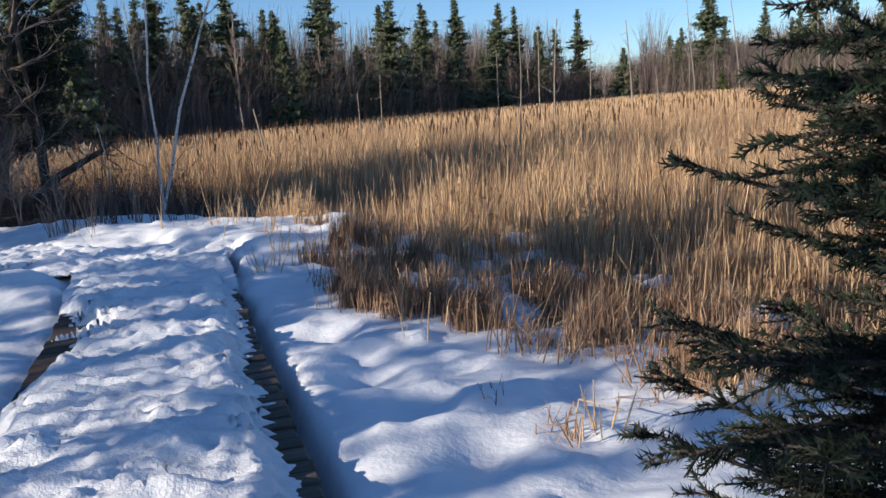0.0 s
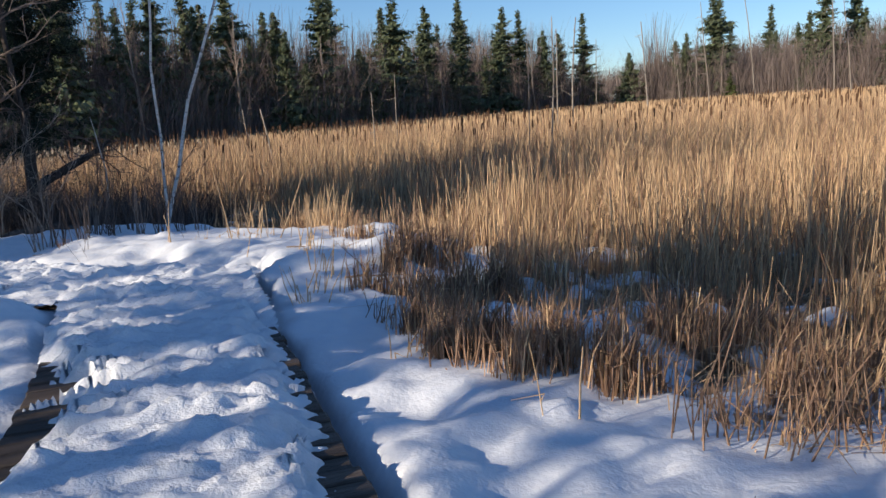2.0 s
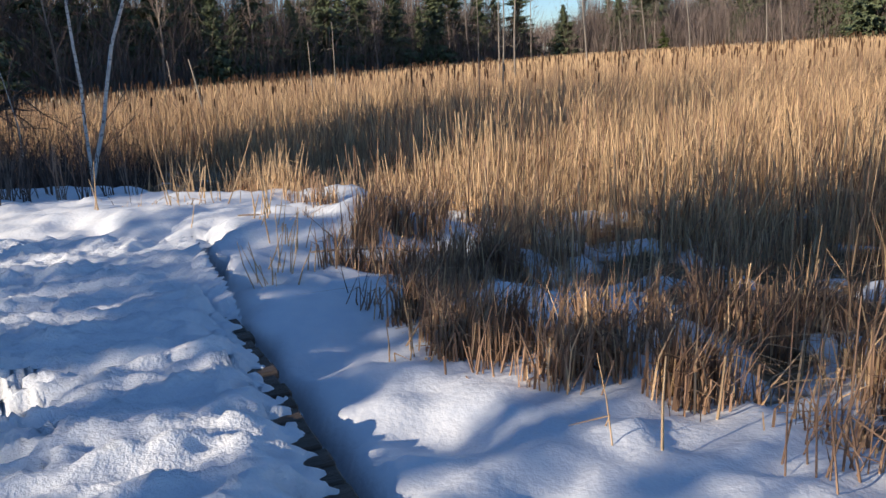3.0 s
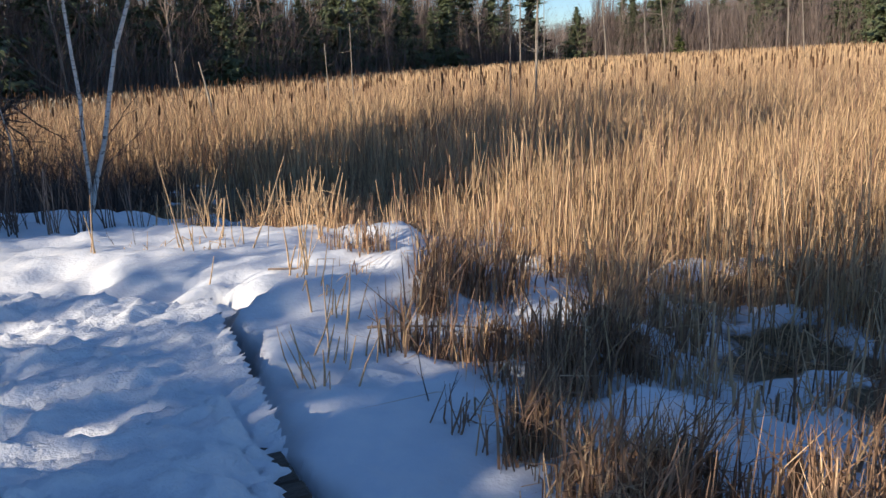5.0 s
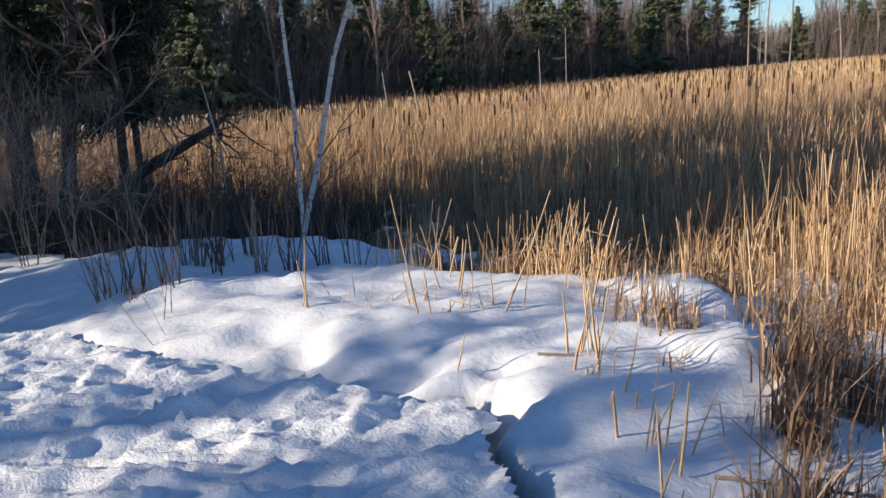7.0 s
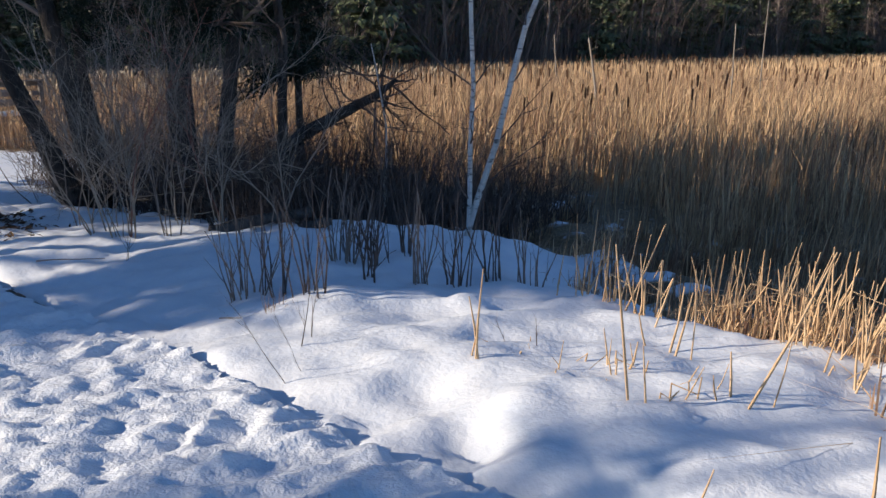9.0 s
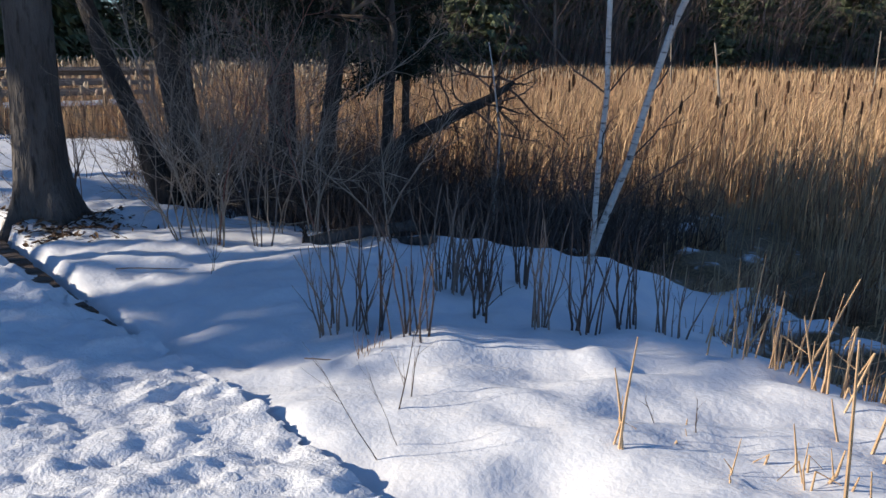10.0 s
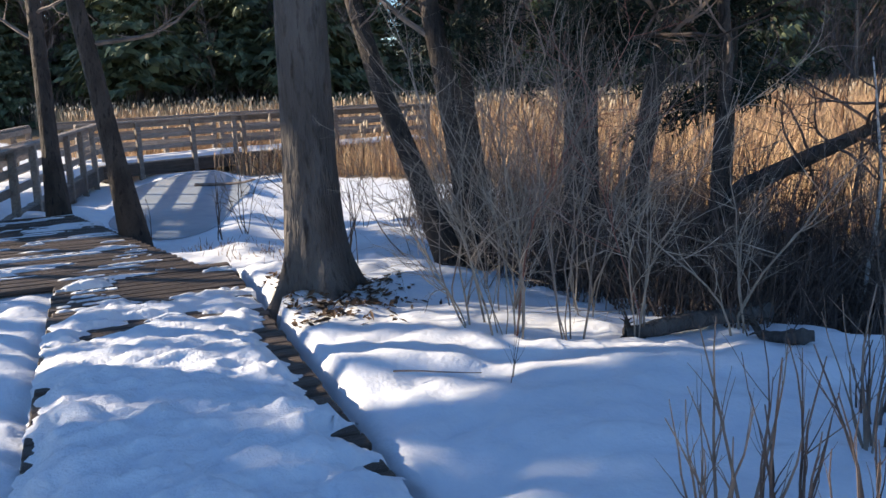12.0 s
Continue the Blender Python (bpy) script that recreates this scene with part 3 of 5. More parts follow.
    so, so2 = Soup(), Soup()
    for x, y in stiff:
        e = y - float(marsh_edge(x))
        h = (0.25 + 0.62 * float(smooth(0.3, 5.0, np.array(e)))) * rng.uniform(0.35, 1.35)
        p = np.array([x, y, ground_z(x, y) - 0.04])
        q = p + np.array([rng.normal(0.03, 0.10) * h, rng.normal(0, 0.10) * h, h])
        w = rng.uniform(0.0035, 0.0075)
        (so if rng.random() < 0.6 else so2).tube([p, (p + q) / 2 + rng.normal(0, 0.006, 3), q], [w, w * 0.9, w * 0.7], 4)
    tagged(part("reed_stems", so, STRAW), "stiff snapped straw stems among the reeds", "cattails", kind="stuff")
    tagged(part("brown_reed_stems", so2, STRAW_DULL), "stiff weathered brown stems among the reeds", "cattails", kind="stuff")
    mat_keep = scatter(-6.5, 5, 4.6, 14, 190, rng, lambda x, y, r: near_keep(x, y, r * 0.9))
    so = Soup()
    so.quads(*blades(mat_keep, rng.uniform(0.05, 0.22, len(mat_keep)), rng.uniform(0.008, 0.016, len(mat_keep)), 2.2, rng))
    tagged(part("fallen_reeds", so, STRAW), "matted fallen straw at the foot of the cattails", "cattails", kind="stuff")
    mid = scatter(-32, 16, 10, 42, 105, rng, lambda x, y, r: in_marsh(x, y, r) & ((y > 19) | (x < -10) | (x > 5)) & ~((x > -14) & (x < -7.4) & (y < 16.8)) & (y < forest_edge(x)) & ~((x < -16.5) & (x > -26.7) & (y < 14.2 + (x + 23) * 0.75)) & ((np.abs(x + 25.0) > 1.05) | (y > 20.3)))
    patch = rng.random(len(mid)) < 0.3 + 0.35 * gnoise(mid[:, 0] * 0.22, mid[:, 1] * 0.35, 15)
    tall = rng.uniform(0.55, 1.2, len(mid)) * (1 + 0.16 * gnoise(mid[:, 0] * 0.3, mid[:, 1] * 0.3, 9) + 0.16 * gnoise(mid[:, 0] * 1.3, mid[:, 1] * 1.3, 19)) * np.where(mid[:, 0] < -16, 0.82, 1.0)
    for mask, mat, name, lab in ((~patch, STRAW, "cattail_field", "broad field of straw-coloured dead cattails"), (patch, STRAW_DULL, "brown_reeds", "brown weathered reeds among the cattails")):
        so = Soup()
        so.quads(*blades(mid[mask], tall[mask], rng.uniform(0.010, 0.022, mask.sum()), 0.2, rng, broken=0.33))
        tagged(part(name, so, mat), lab, "cattails", kind="stuff")
    far = scatter(-75, 75, 14, 108, 16, rng, lambda x, y, r: in_marsh(x, y, r) & ((y > 42) | (x < -32) | (x > 16)) & (y < forest_edge(x) + 4))
    so = Soup()
    so.quads(*blades(far, rng.uniform(0.7, 1.2, len(far)), rng.uniform(0.03, 0.08, len(far)), 0.12, rng, two=False))
    tagged(part("far_cattails", so, STRAW), "distant dead cattails reaching to the forest", "cattails", kind="stuff")
    # brown seed heads on their stalks
    heads = scatter(-26, 14, 9, 46, 1.5, rng, lambda x, y, r: in_marsh(x, y, r, 2.0) & (y > 17.0) & (x > -20) & (fbm(x * 0.25, y * 0.25, 71, 2) > -0.25))
    so, so2 = Soup(), Soup()
    for k, (x, y) in enumerate(heads):
        z = ground_z(x, y)
        h = rng.uniform(1.15, 1.5)
        lx, ly = rng.normal(0.05, 0.07, 2)
        p = np.array([x, y, z])
        q = p + [lx, ly, h]
        so2.tube([p, q], [0.006, 0.005], 3, False)
        d = (q - p) / np.linalg.norm(q - p)
        so.tube([q - d * 0.02, q, q + d * 0.13, q + d * 0.155], [0.006, 0.016, 0.015, 0.004], 5)
    fl = Soup()
    tops = scatter(-50, -19, 13, 36, 1.6, rng, lambda x, y, r: in_marsh(x, y, r, 1.0) & (y < forest_edge(x)) & ((np.abs(x + 25.0) > 1.2) | (y > 20.3)) & ~((x > -26.7) & (y < 14.6 + (x + 23) * 0.75)))
    for x, y in tops:
        p = np.array([x, y, ground_z(x, y) + rng.uniform(0.8, 1.2)])
        q = p + [rng.normal(0.02, 0.03), rng.normal(0, 0.03), rng.uniform(0.10, 0.2)]
        fl.tube([p, (p + q) / 2, q], [0.012, rng.uniform(0.025, 0.045), 0.012], 5)
    tagged(part("cattail_fluff", fl, FLUFF), "pale bursting cattail fluff above the reeds", "cattails", kind="stuff")
    tagged(part("cattail_heads", so, HEAD), "dark brown cattail seed heads above the leaves", "cattails", kind="stuff")
    tagged(part("cattail_stalks", so2, STRAW_DULL), "thin cattail stalks carrying seed heads", "cattails", kind="stuff")


cattails()


# ---- trees ----
def wander(rng, p, d, length, n, curl, up=0.0):
    pts = [np.array(p, float)]
    d = np.array(d, float)
    d /= np.linalg.norm(d)
    for _ in range(n):
        d = d + rng.normal(0, curl, 3) + [0, 0, up]
        d /= np.linalg.norm(d)
        pts.append(pts[-1] + d * length / n)
    return np.array(pts)


def branchy(so, rng, p, d, length, r, depth, curl=0.14, up=0.03, sides=4, kids=5, spread=0.8, start=0.25):
    n = max(3, int(4 + depth * 2))
    pts = wander(rng, p, d, length, n, curl, up)
    so.tube(pts, np.linspace(r, r * 0.3, n + 1), sides if depth > 0 else 3, False)
    if depth <= 0:
        return
    for _ in range(kids):
        t = rng.uniform(start, 0.97)
        i = min(int(t * n), n - 1)
        q = pts[i] + (pts[i + 1] - pts[i]) * (t * n - i)
        dd = pts[i + 1] - pts[i]
        dd = dd / np.linalg.norm(dd) + rng.normal(0, spread, 3) * [1, 1, 0.6]
        branchy(so, rng, q, dd, length * rng.uniform(0.28, 0.55) * (1.1 - 0.5 * t), r * (0.25 + 0.3 * (1 - t)), depth - 1, curl * 1.2, up, sides, max(2, kids - 1), spread, 0.2)


def spruce_meshes(seed, tall, wide, bare=0.12, mat=NEEDLE, levels=34, per=11, fine=1.0):
    """Trunk and needle crown: whorls of drooping boughs hung with many small sprays."""
    rng = np.random.default_rng(seed)
    tr, cr = Soup(), Soup()
    lean = rng.normal(0, 0.012, 2) * tall
    tr.tube([(0, 0, -0.3), (lean[0] * 0.3, lean[1] * 0.3, tall * 0.4), (lean[0], lean[1], tall)], [tall * 0.014, tall * 0.009, 0.01], 6)
    for k in range(levels):
        t = bare + (1 - bare) * (k + rng.uniform(-0.3, 0.3)) / levels
        t = min(max(t, bare), 0.985)
        reach = wide * (1 - t) ** 0.8 * rng.uniform(0.35, 1.15) + 0.12
        for b in range(per):
            if rng.random() < 0.1:
                continue
            z = tall * min(t + rng.uniform(-0.6, 0.6) / levels, 0.985)
            az = rng.uniform(0, 2 * np.pi)
            out = np.array([np.cos(az), np.sin(az), 0])
            side = np.array([-out[1], out[0], 0])
            ln = reach * rng.uniform(0.6, 1.1)
            droop = rng.uniform(0.15, 0.5) * (1 - t) + 0.05
            base = np.array([lean[0] * t, lean[1] * t, z])
            m = max(5, int((6 + ln * 4.0) * fine))
            for s in range(m):
                u = (s + rng.uniform(0.1, 0.9)) / m
                c = base + out * ln * u + np.array([0, 0, -droop * ln * u + 0.22 * ln * u * u])
                sw = (0.09 + 0.20 * ln * (1 - u)) * rng.uniform(0.6, 1.3)
                sl = rng.uniform(0.22, 0.45) * (0.5 + 0.25 * ln)
                roll = rng.normal(0, 0.5)
                sv = side * np.cos(roll) + np.array([0, 0, np.sin(roll)])
                tip = c + out * sl * 0.8 + sv * rng.normal(0, 0.15) - np.array([0, 0, sl * rng.uniform(0.3, 0.9)])
                cr.add([c + sv * sw, c - out * sl * 0.15 + np.array([0, 0, 0.06]), c - sv * sw, tip], [[0, 1, 2, 3]])
    for k in range(5):
        z = tall * (0.96 + 0.012 * k)
        cr.add([(lean[0] - 0.05, lean[1], z - 0.25), (lean[0] + 0.05, lean[1] + 0.02, z - 0.25), (lean[0], lean[1] + 0.03 * k, z)], [[0, 1, 2]])
    return tr.mesh("trunk", DARK_BARK, True), cr.mesh("crown", mat)


def bare_tree_meshes(seed, tall, spread=0.5, kids=9, trunk=BARK, limb=TWIG, r=None, start=0.3, depth=3):
    rng = np.random.default_rng(seed)
    tr, cr = Soup(), Soup()
    r = r or tall * 0.011
    pts = wander(rng, (0, 0, -0.2), (rng.normal(0, 0.04), rng.normal(0, 0.04), 1), tall, 7, 0.035, 0.02)
    rad = np.linspace(r, r * 0.16, 8)
    tr.tube(pts, rad, 6)
    for k in range(kids * 2):
        t = rng.uniform(start, 0.98)
        i = min(int(t * 7), 6)
        q = pts[i] + (pts[i + 1] - pts[i]) * (t * 7 - i)
        az = rng.uniform(0, 2 * np.pi)
        branchy(cr, rng, q, (np.cos(az) * spread, np.sin(az) * spread, rng.uniform(0.5, 1.0)), tall * rng.uniform(0.16, 0.34) * (1.25 - t), r * 0.5 * (1.15 - t), depth - 1, 0.12, 0.05, 3, 5, 0.55)
    return tr.mesh("trunk", trunk, True), cr.mesh("branchwork", limb)


def tree_thing(name, label, category, meshes, group=""):
    e = new(name)
    tagged(e, label, category, group)
    for me in meshes:
        part(me.name.split(".")[0], me, None, e)
    return e


def set_copies(kinds, spots, rng):
    used = set()
    for x, y, k, s in spots:
        ob = kinds[k]
        m = Matrix.Translation((x, y, ground_z(x, y))) @ Matrix.Rotation(rng.uniform(0, 6.28), 4, "Z") @ Matrix.Rotation(rng.gauss(0, 0.02), 4, "X")
        if k in used:
            c = copy_thing(ob, m)
        else:
            c = ob
            used.add(k)
            ob.matrix_basis = m
        c.scale = (s, s, s)


def forest():
    rng = random.Random(21)
    kinds = []
    for k, (tall, wide, bare) in enumerate(((15, 4.6, 0.05), (13, 4.4, 0.04), (17, 4.4, 0.14), (10, 4.3, 0.03), (16, 5.0, 0.1), (14, 3.6, 0.25))):
        kinds.append(tree_thing("spruce", "dark green spruce on the far marsh edge", "tree", spruce_meshes(100 + k, tall, wide, bare, NEEDLE, 30, 16), "spruces at the forest edge"))
    nb = len(kinds)
    for k, (tall, sp) in enumerate(((10, 0.5), (12, 0.35), (8, 0.7), (13, 0.3))):
        kinds.append(tree_thing("bare_tree", "leafless grey deciduous tree among spruces", "tree", bare_tree_meshes(200 + k, tall, sp, 12, SNAG if k % 2 else BARK, BRUSH, tall * 0.013), "bare trees at the forest edge"))
    cedar = len(kinds)
    kinds.append(tree_thing("cedar", "olive green rounded cedar bush at the field edge", "tree", spruce_meshes(301, 6.5, 2.6, 0.0, CEDAR, 18, 9), "cedars at the forest edge"))
    spots = []
    for row, (gap, back) in enumerate(((1.8, 1.0), (2.1, 5.0), (2.2, 10), (2.6, 17), (3.2, 27))):
        for (x0, y0), (x1, y1) in zip(zip(FOREST_X, FOREST_Y), list(zip(FOREST_X, FOREST_Y))[1:]):
            ln = math.hypot(x1 - x0, y1 - y0)
            nx, ny = -(y1 - y0) / ln, (x1 - x0) / ln
            open_side = (x0 + x1) / 2 > 0
            n = int(ln / gap / (1.1 if open_side else 1.0))
            for i in range(n):
                t = (i + rng.uniform(0.1, 0.9)) / n
                b = back + rng.uniform(-1.5, 2.5)
                x, y = x0 + (x1 - x0) * t + nx * b, y0 + (y1 - y0) * t + ny * b
                u = rng.random()
                if u < (0.3 if row == 0 else 0.7 if not open_side else 0.6):
                    k, s = rng.randrange(nb), rng.choice((0.5, 0.62, 0.72, 0.8, 0.88, 0.96, 1.04)) * rng.uniform(0.94, 1.06)
                elif u < (0.84 if open_side else 0.95) or row > 1:
                    k, s = rng.randrange(nb, cedar), rng.uniform(0.6, 0.95)
                else:
                    k, s = cedar, rng.uniform(0.6, 1.0)
                spots.append((x, y, k, s * (0.78 if x > -30 else 0.95)))
    set_copies(kinds, spots, rng)
    # brush and thin stems under the trees
    r = np.random.default_rng(31)
    so = Soup()
    n = 90000
    t = r.uniform(0, len(FOREST_X) - 1.001, n)
    i = t.astype(int)
    fx, fy = np.array(FOREST_X, float), np.array(FOREST_Y, float)
    x = fx[i] + (fx[i + 1] - fx[i]) * (t - i)
    y = fy[i] + (fy[i + 1] - fy[i]) * (t - i)
    dx, dy = fx[i + 1] - fx[i], fy[i + 1] - fy[i]
    ln = np.hypot(dx, dy)
    b = r.uniform(-0.5, 16, n)
    xy = np.stack([x - dy / ln * b, y + dx / ln * b], 1)
    west = np.where(xy[:, 0] < -40, 0.4, 1.0)
    so.quads(*blades(xy, r.uniform(0.8, 8.5, n) * (0.4 + 0.6 * r.random(n)) * west, r.uniform(0.015, 0.045, n), 0.26, r, two=True))
    # tall thin stems that close the view between the crowns
    n2 = 60000
    t = r.uniform(0, len(FOREST_X) - 1.001, n2)
    i = t.astype(int)
    dx, dy = fx[i + 1] - fx[i], fy[i + 1] - fy[i]
    ln = np.hypot(dx, dy)
    b = r.uniform(7, 32, n2)
    xy = np.stack([fx[i] + dx * (t - i) - dy / ln * b, fy[i] + dy * (t - i) + dx / ln * b], 1)
    so.quads(*blades(xy, r.uniform(4.0, 11.5, n2) * np.where(xy[:, 0] < 2, 1.0, 0.6), r.uniform(0.04, 0.10, n2), 0.12, r, two=True))
    tagged(part("forest_brush", so, BRUSH), "tangle of bare brush under the far trees", "brush", kind="stuff")
    # wooded rise far behind
    so = Soup()
    n = 40000
    x = r.uniform(-160, 230, n)
    y = 150 + r.uniform(0, 130, n) - 0.12 * x
    xy = np.stack([x, y], 1)
    v, f = blades(xy, r.uniform(4, 9, n) * (0.75 + 0.25 * smooth(-20, 40, x)), r.uniform(0.05, 0.16, n), 0.16, r, two=True)
    v[:, 2] += np.repeat(10.0 * smooth(150, 290, y + 0.12 * x) * smooth(-60, 60, x), 6)
    so.quads(v, f)
    tagged(part("hill_woods", so, BRUSH), "grey leafless woods on a distant rise", "woods", kind="stuff")


forest()


# ---- unseen trees added behind the walk to shade it ----
def upsun(across, along):
    """Plan position from metres across and along the sun's bearing."""
    return -0.72 * -along - 0.69 * across, 0.69 * along + 0.72 * across


def shade_trees():
    rng = random.Random(77)
    tall = [tree_thing("tall_spruce", "unseen tall spruce with a high crown, added behind the boardwalk for shade", "tree", spruce_meshes(400 + k, 15.0, 2.9, 0.62, NEEDLE, 16, 9), "tall spruces behind the walk") for k in range(2)]
    low = [tree_thing("young_spruce", "unseen young spruce added behind the boardwalk for shade", "tree", spruce_meshes(420 + k, 9.0, 2.1, 0.25, NEEDLE, 20, 8), "young spruces behind the walk") for k in range(2)]
    bare = [tree_thing("leafless_tree", "unseen leafless tree with dense fine branches, added for shade", "tree", bare_tree_meshes(440 + k, 10.5, 0.5, 12, BARK, TWIG, 0.12, 0.3), "leafless trees behind the walk") for k in range(3)]
    thin = [tree_thing("sparse_spruce", "unseen sparse spruce added behind the boardwalk for broken shade", "tree", spruce_meshes(430 + k, 9.0, 1.7, 0.2, NEEDLE, 15, 5, 0.7), "sparse spruces behind the walk") for k in range(2)]
    kinds = tall + low + bare + thin + [tree_thing("dense_spruce", "unseen dense spruce with a full high crown, added for shade", "tree", spruce_meshes(450, 15.0, 3.2, 0.56, NEEDLE, 28, 14), "dense spruces behind the walk"), tree_thing("dense_spruce", "unseen dense spruce with a full high crown, added for shade", "tree", spruce_meshes(451, 15.0, 4.2, 0.69, NEEDLE, 24, 15), "dense spruces behind the walk")]
    # all out of view, placed by where their shadows should fall
    spots = [(-39 + 1.75 * i + rng.uniform(-0.7, 0.7), -6.2 + rng.uniform(-1.3, 1.3), rng.randrange(2), rng.uniform(0.83, 0.9)) for i in range(2, 6)]
    spots = [s for s in spots if abs(s[0] + 29.6) > 1.1]
    spots += [(-31.5 + 2.1 * i + rng.uniform(-0.8, 0.8), -8.5 + rng.uniform(-2.5, 2.0), 4 + rng.randrange(3), rng.uniform(0.8, 1.0)) for i in range(7)]
    spots += [(-16.4, 0.6, 2, 0.75), (-20.3, -1.2, 0, 0.74), (-19.1, -1.7, 1, 0.64), (-24.6, 1.2, 1, 0.66), (-13.7, -3.3, 7, 0.85), (-14.8, -2.5, 8, 0.8), (-12.7, -2.9, 7, 0.75), (-15.8, -2.2, 8, 0.8), (-9.0, -9.0, 3, 0.8)]
    # the belt whose tops end the long shade over the marsh, taller towards the open side
    for row, back in enumerate((-12.0, -14.3, -16.2)):
        for i in range(10):
            c = 12.0 + 0.66 * i + 0.22 * row + rng.uniform(-0.15, 0.15)
            reach = min(15.0, 3.5 + (18.0 - c) * 2.85)
            if (row == 2 and c > 15) or c < 12.4 or (row == 0 and c > 13.8):
                continue
            spots.append((*upsun(c, back + rng.uniform(-0.4, 0.4)), 9 if c < 13.8 and row < 2 else 10, (0.5 + (reach - back) * 0.374) / 15.0 * rng.uniform(0.93, 1.03)))
    # a narrow group that shades the reeds by the straight
    for c, back, kind in ((6.45, -9.5, 9), (6.0, -10.6, 10)):
        spots.append((*upsun(c, back), kind, (8.6 + (-9.6 - back) * 0.374) / 15.0))
    # low sparse growth beside the straight, which breaks up the light on the snow
    for i in range(14):
        spots.append((*upsun(-2.6 + 0.9 * i + rng.uniform(-0.3, 0.3), -4.6 + rng.uniform(-1.3, 0.9)), (7, 8, 4, 7, 8)[i % 5], rng.uniform(0.30, 0.42)))
    for i in range(3):
        spots.append((*upsun(7.6 + 0.8 * i + rng.uniform(-0.3, 0.3), -10.5 + rng.uniform(-1.5, 1.5)), (4, 7, 5, 8, 6)[i % 5], rng.uniform(0.55, 0.7)))
    spots += [(-17.0 + 1.7 * i + rng.uniform(-0.6, 0.6), -5.4 + rng.uniform(-1.2, 1.2), 7 + i % 2, rng.uniform(0.75, 1.0)) for i in range(6)]
    spots += [(-17.5 + 2.4 * i + rng.uniform(-0.9, 0.9), -6.5 + rng.uniform(-2.5, 2.0), 4 + rng.randrange(3), rng.uniform(0.7, 0.95)) for i in range(7)]
    set_copies(kinds, spots, rng)


shade_trees()


# ---- the big tree by the boardwalk ----
def place(ob, x, y, z=None, turn=0.0):
    ob.matrix_basis = Matrix.Translation((x, y, ground_z(x, y) if z is None else z)) @ Matrix.Rotation(turn, 4, "Z")
    return ob


def big_trunk():
    root = tagged(new("tree"), "stout grey-barked tree with flared roots in snow", "tree")
    sides, rings = 40, 60
    zs = np.concatenate([np.linspace(-0.35, 1.0, 28), np.linspace(1.1, 11.0, rings - 28)])
    ang = np.arange(sides) * 2 * np.pi / sides
    Z, A = np.meshgrid(zs, ang, indexing="ij")
    flare = np.exp(-np.maximum(Z + 0.05, 0) / 0.28)
    root_lobes = np.maximum(0, np.cos(A * 5 + 0.6)) ** 1.5
    r = 0.215 - 0.011 * Z + flare * (0.13 + 0.24 * root_lobes + 0.20 * np.maximum(0, np.cos(A - 0.35)) ** 6)
    r = r * (1 + 0.018 * gnoise(A * 9, Z * 3, 4)) + 0.006 * gnoise(A * 16, Z * 5, 6)
    v = np.stack([r * np.cos(A) + 0.004 * Z, r * np.sin(A) + 0.006 * Z, Z], -1).reshape(-1, 3)
    so = Soup()
    i, j = np.meshgrid(np.arange(len(zs) - 1), np.arange(sides), indexing="ij")
    k = (j + 1) % sides
    so.quads(v, np.stack([i * sides + j, i * sides + k, (i + 1) * sides + k, (i + 1) * sides + j], -1).reshape(-1, 4))
    part("trunk", so, BARK, root, "", True)
    cr = Soup()
    rng = np.random.default_rng(51)
    for _ in range(16):
        z = rng.uniform(4.0, 10.5)
        az = rng.uniform(0, 6.28)
        branchy(cr, rng, (0.004 * z, 0.006 * z, z), (np.cos(az), np.sin(az), 0.4), rng.uniform(1.5, 3.2), 0.045, 2, 0.12, 0.04, 4, 6, 0.6)
    part("branchwork", cr, TWIG, root)
    place(root, -11.22, 10.42, -0.08)


big_trunk()


def leaf_litter():
    """Brown leaves and bark crumbs melted out of the snow at the foot of the big tree."""
    rng = np.random.default_rng(57)
    so = Soup()
    n = 900
    ang, rad = rng.uniform(0, 2 * np.pi, n), np.abs(rng.normal(0.45, 0.22, n)) + 0.12
    x, y = -11.05 + rad * np.cos(ang), 10.32 + rad * np.sin(ang) * 0.8
    z = height(x, y) + rng.uniform(0.004, 0.03, n)
    keep = deck_distance(x, y) > 0.12
    for px, py, pz in zip(x[keep], y[keep], z[keep]):
        a, l, w = rng.uniform(0, 6.28), rng.uniform(0.02, 0.05), rng.uniform(0.01, 0.025)
        u, v = np.array([math.cos(a), math.sin(a), rng.normal(0, 0.3)]), np.array([-math.sin(a), math.cos(a), rng.normal(0, 0.3)])
        c = np.array([px, py, pz])
        so.add([c - u * l, c - v * w + [0, 0, 0.006], c + u * l, c + v * w], [[0, 1, 2, 3]])
    tagged(part("leaf_litter", so, LITTER), "brown leaf litter melted out around the tree foot", "leaves", kind="stuff")


leaf_litter()


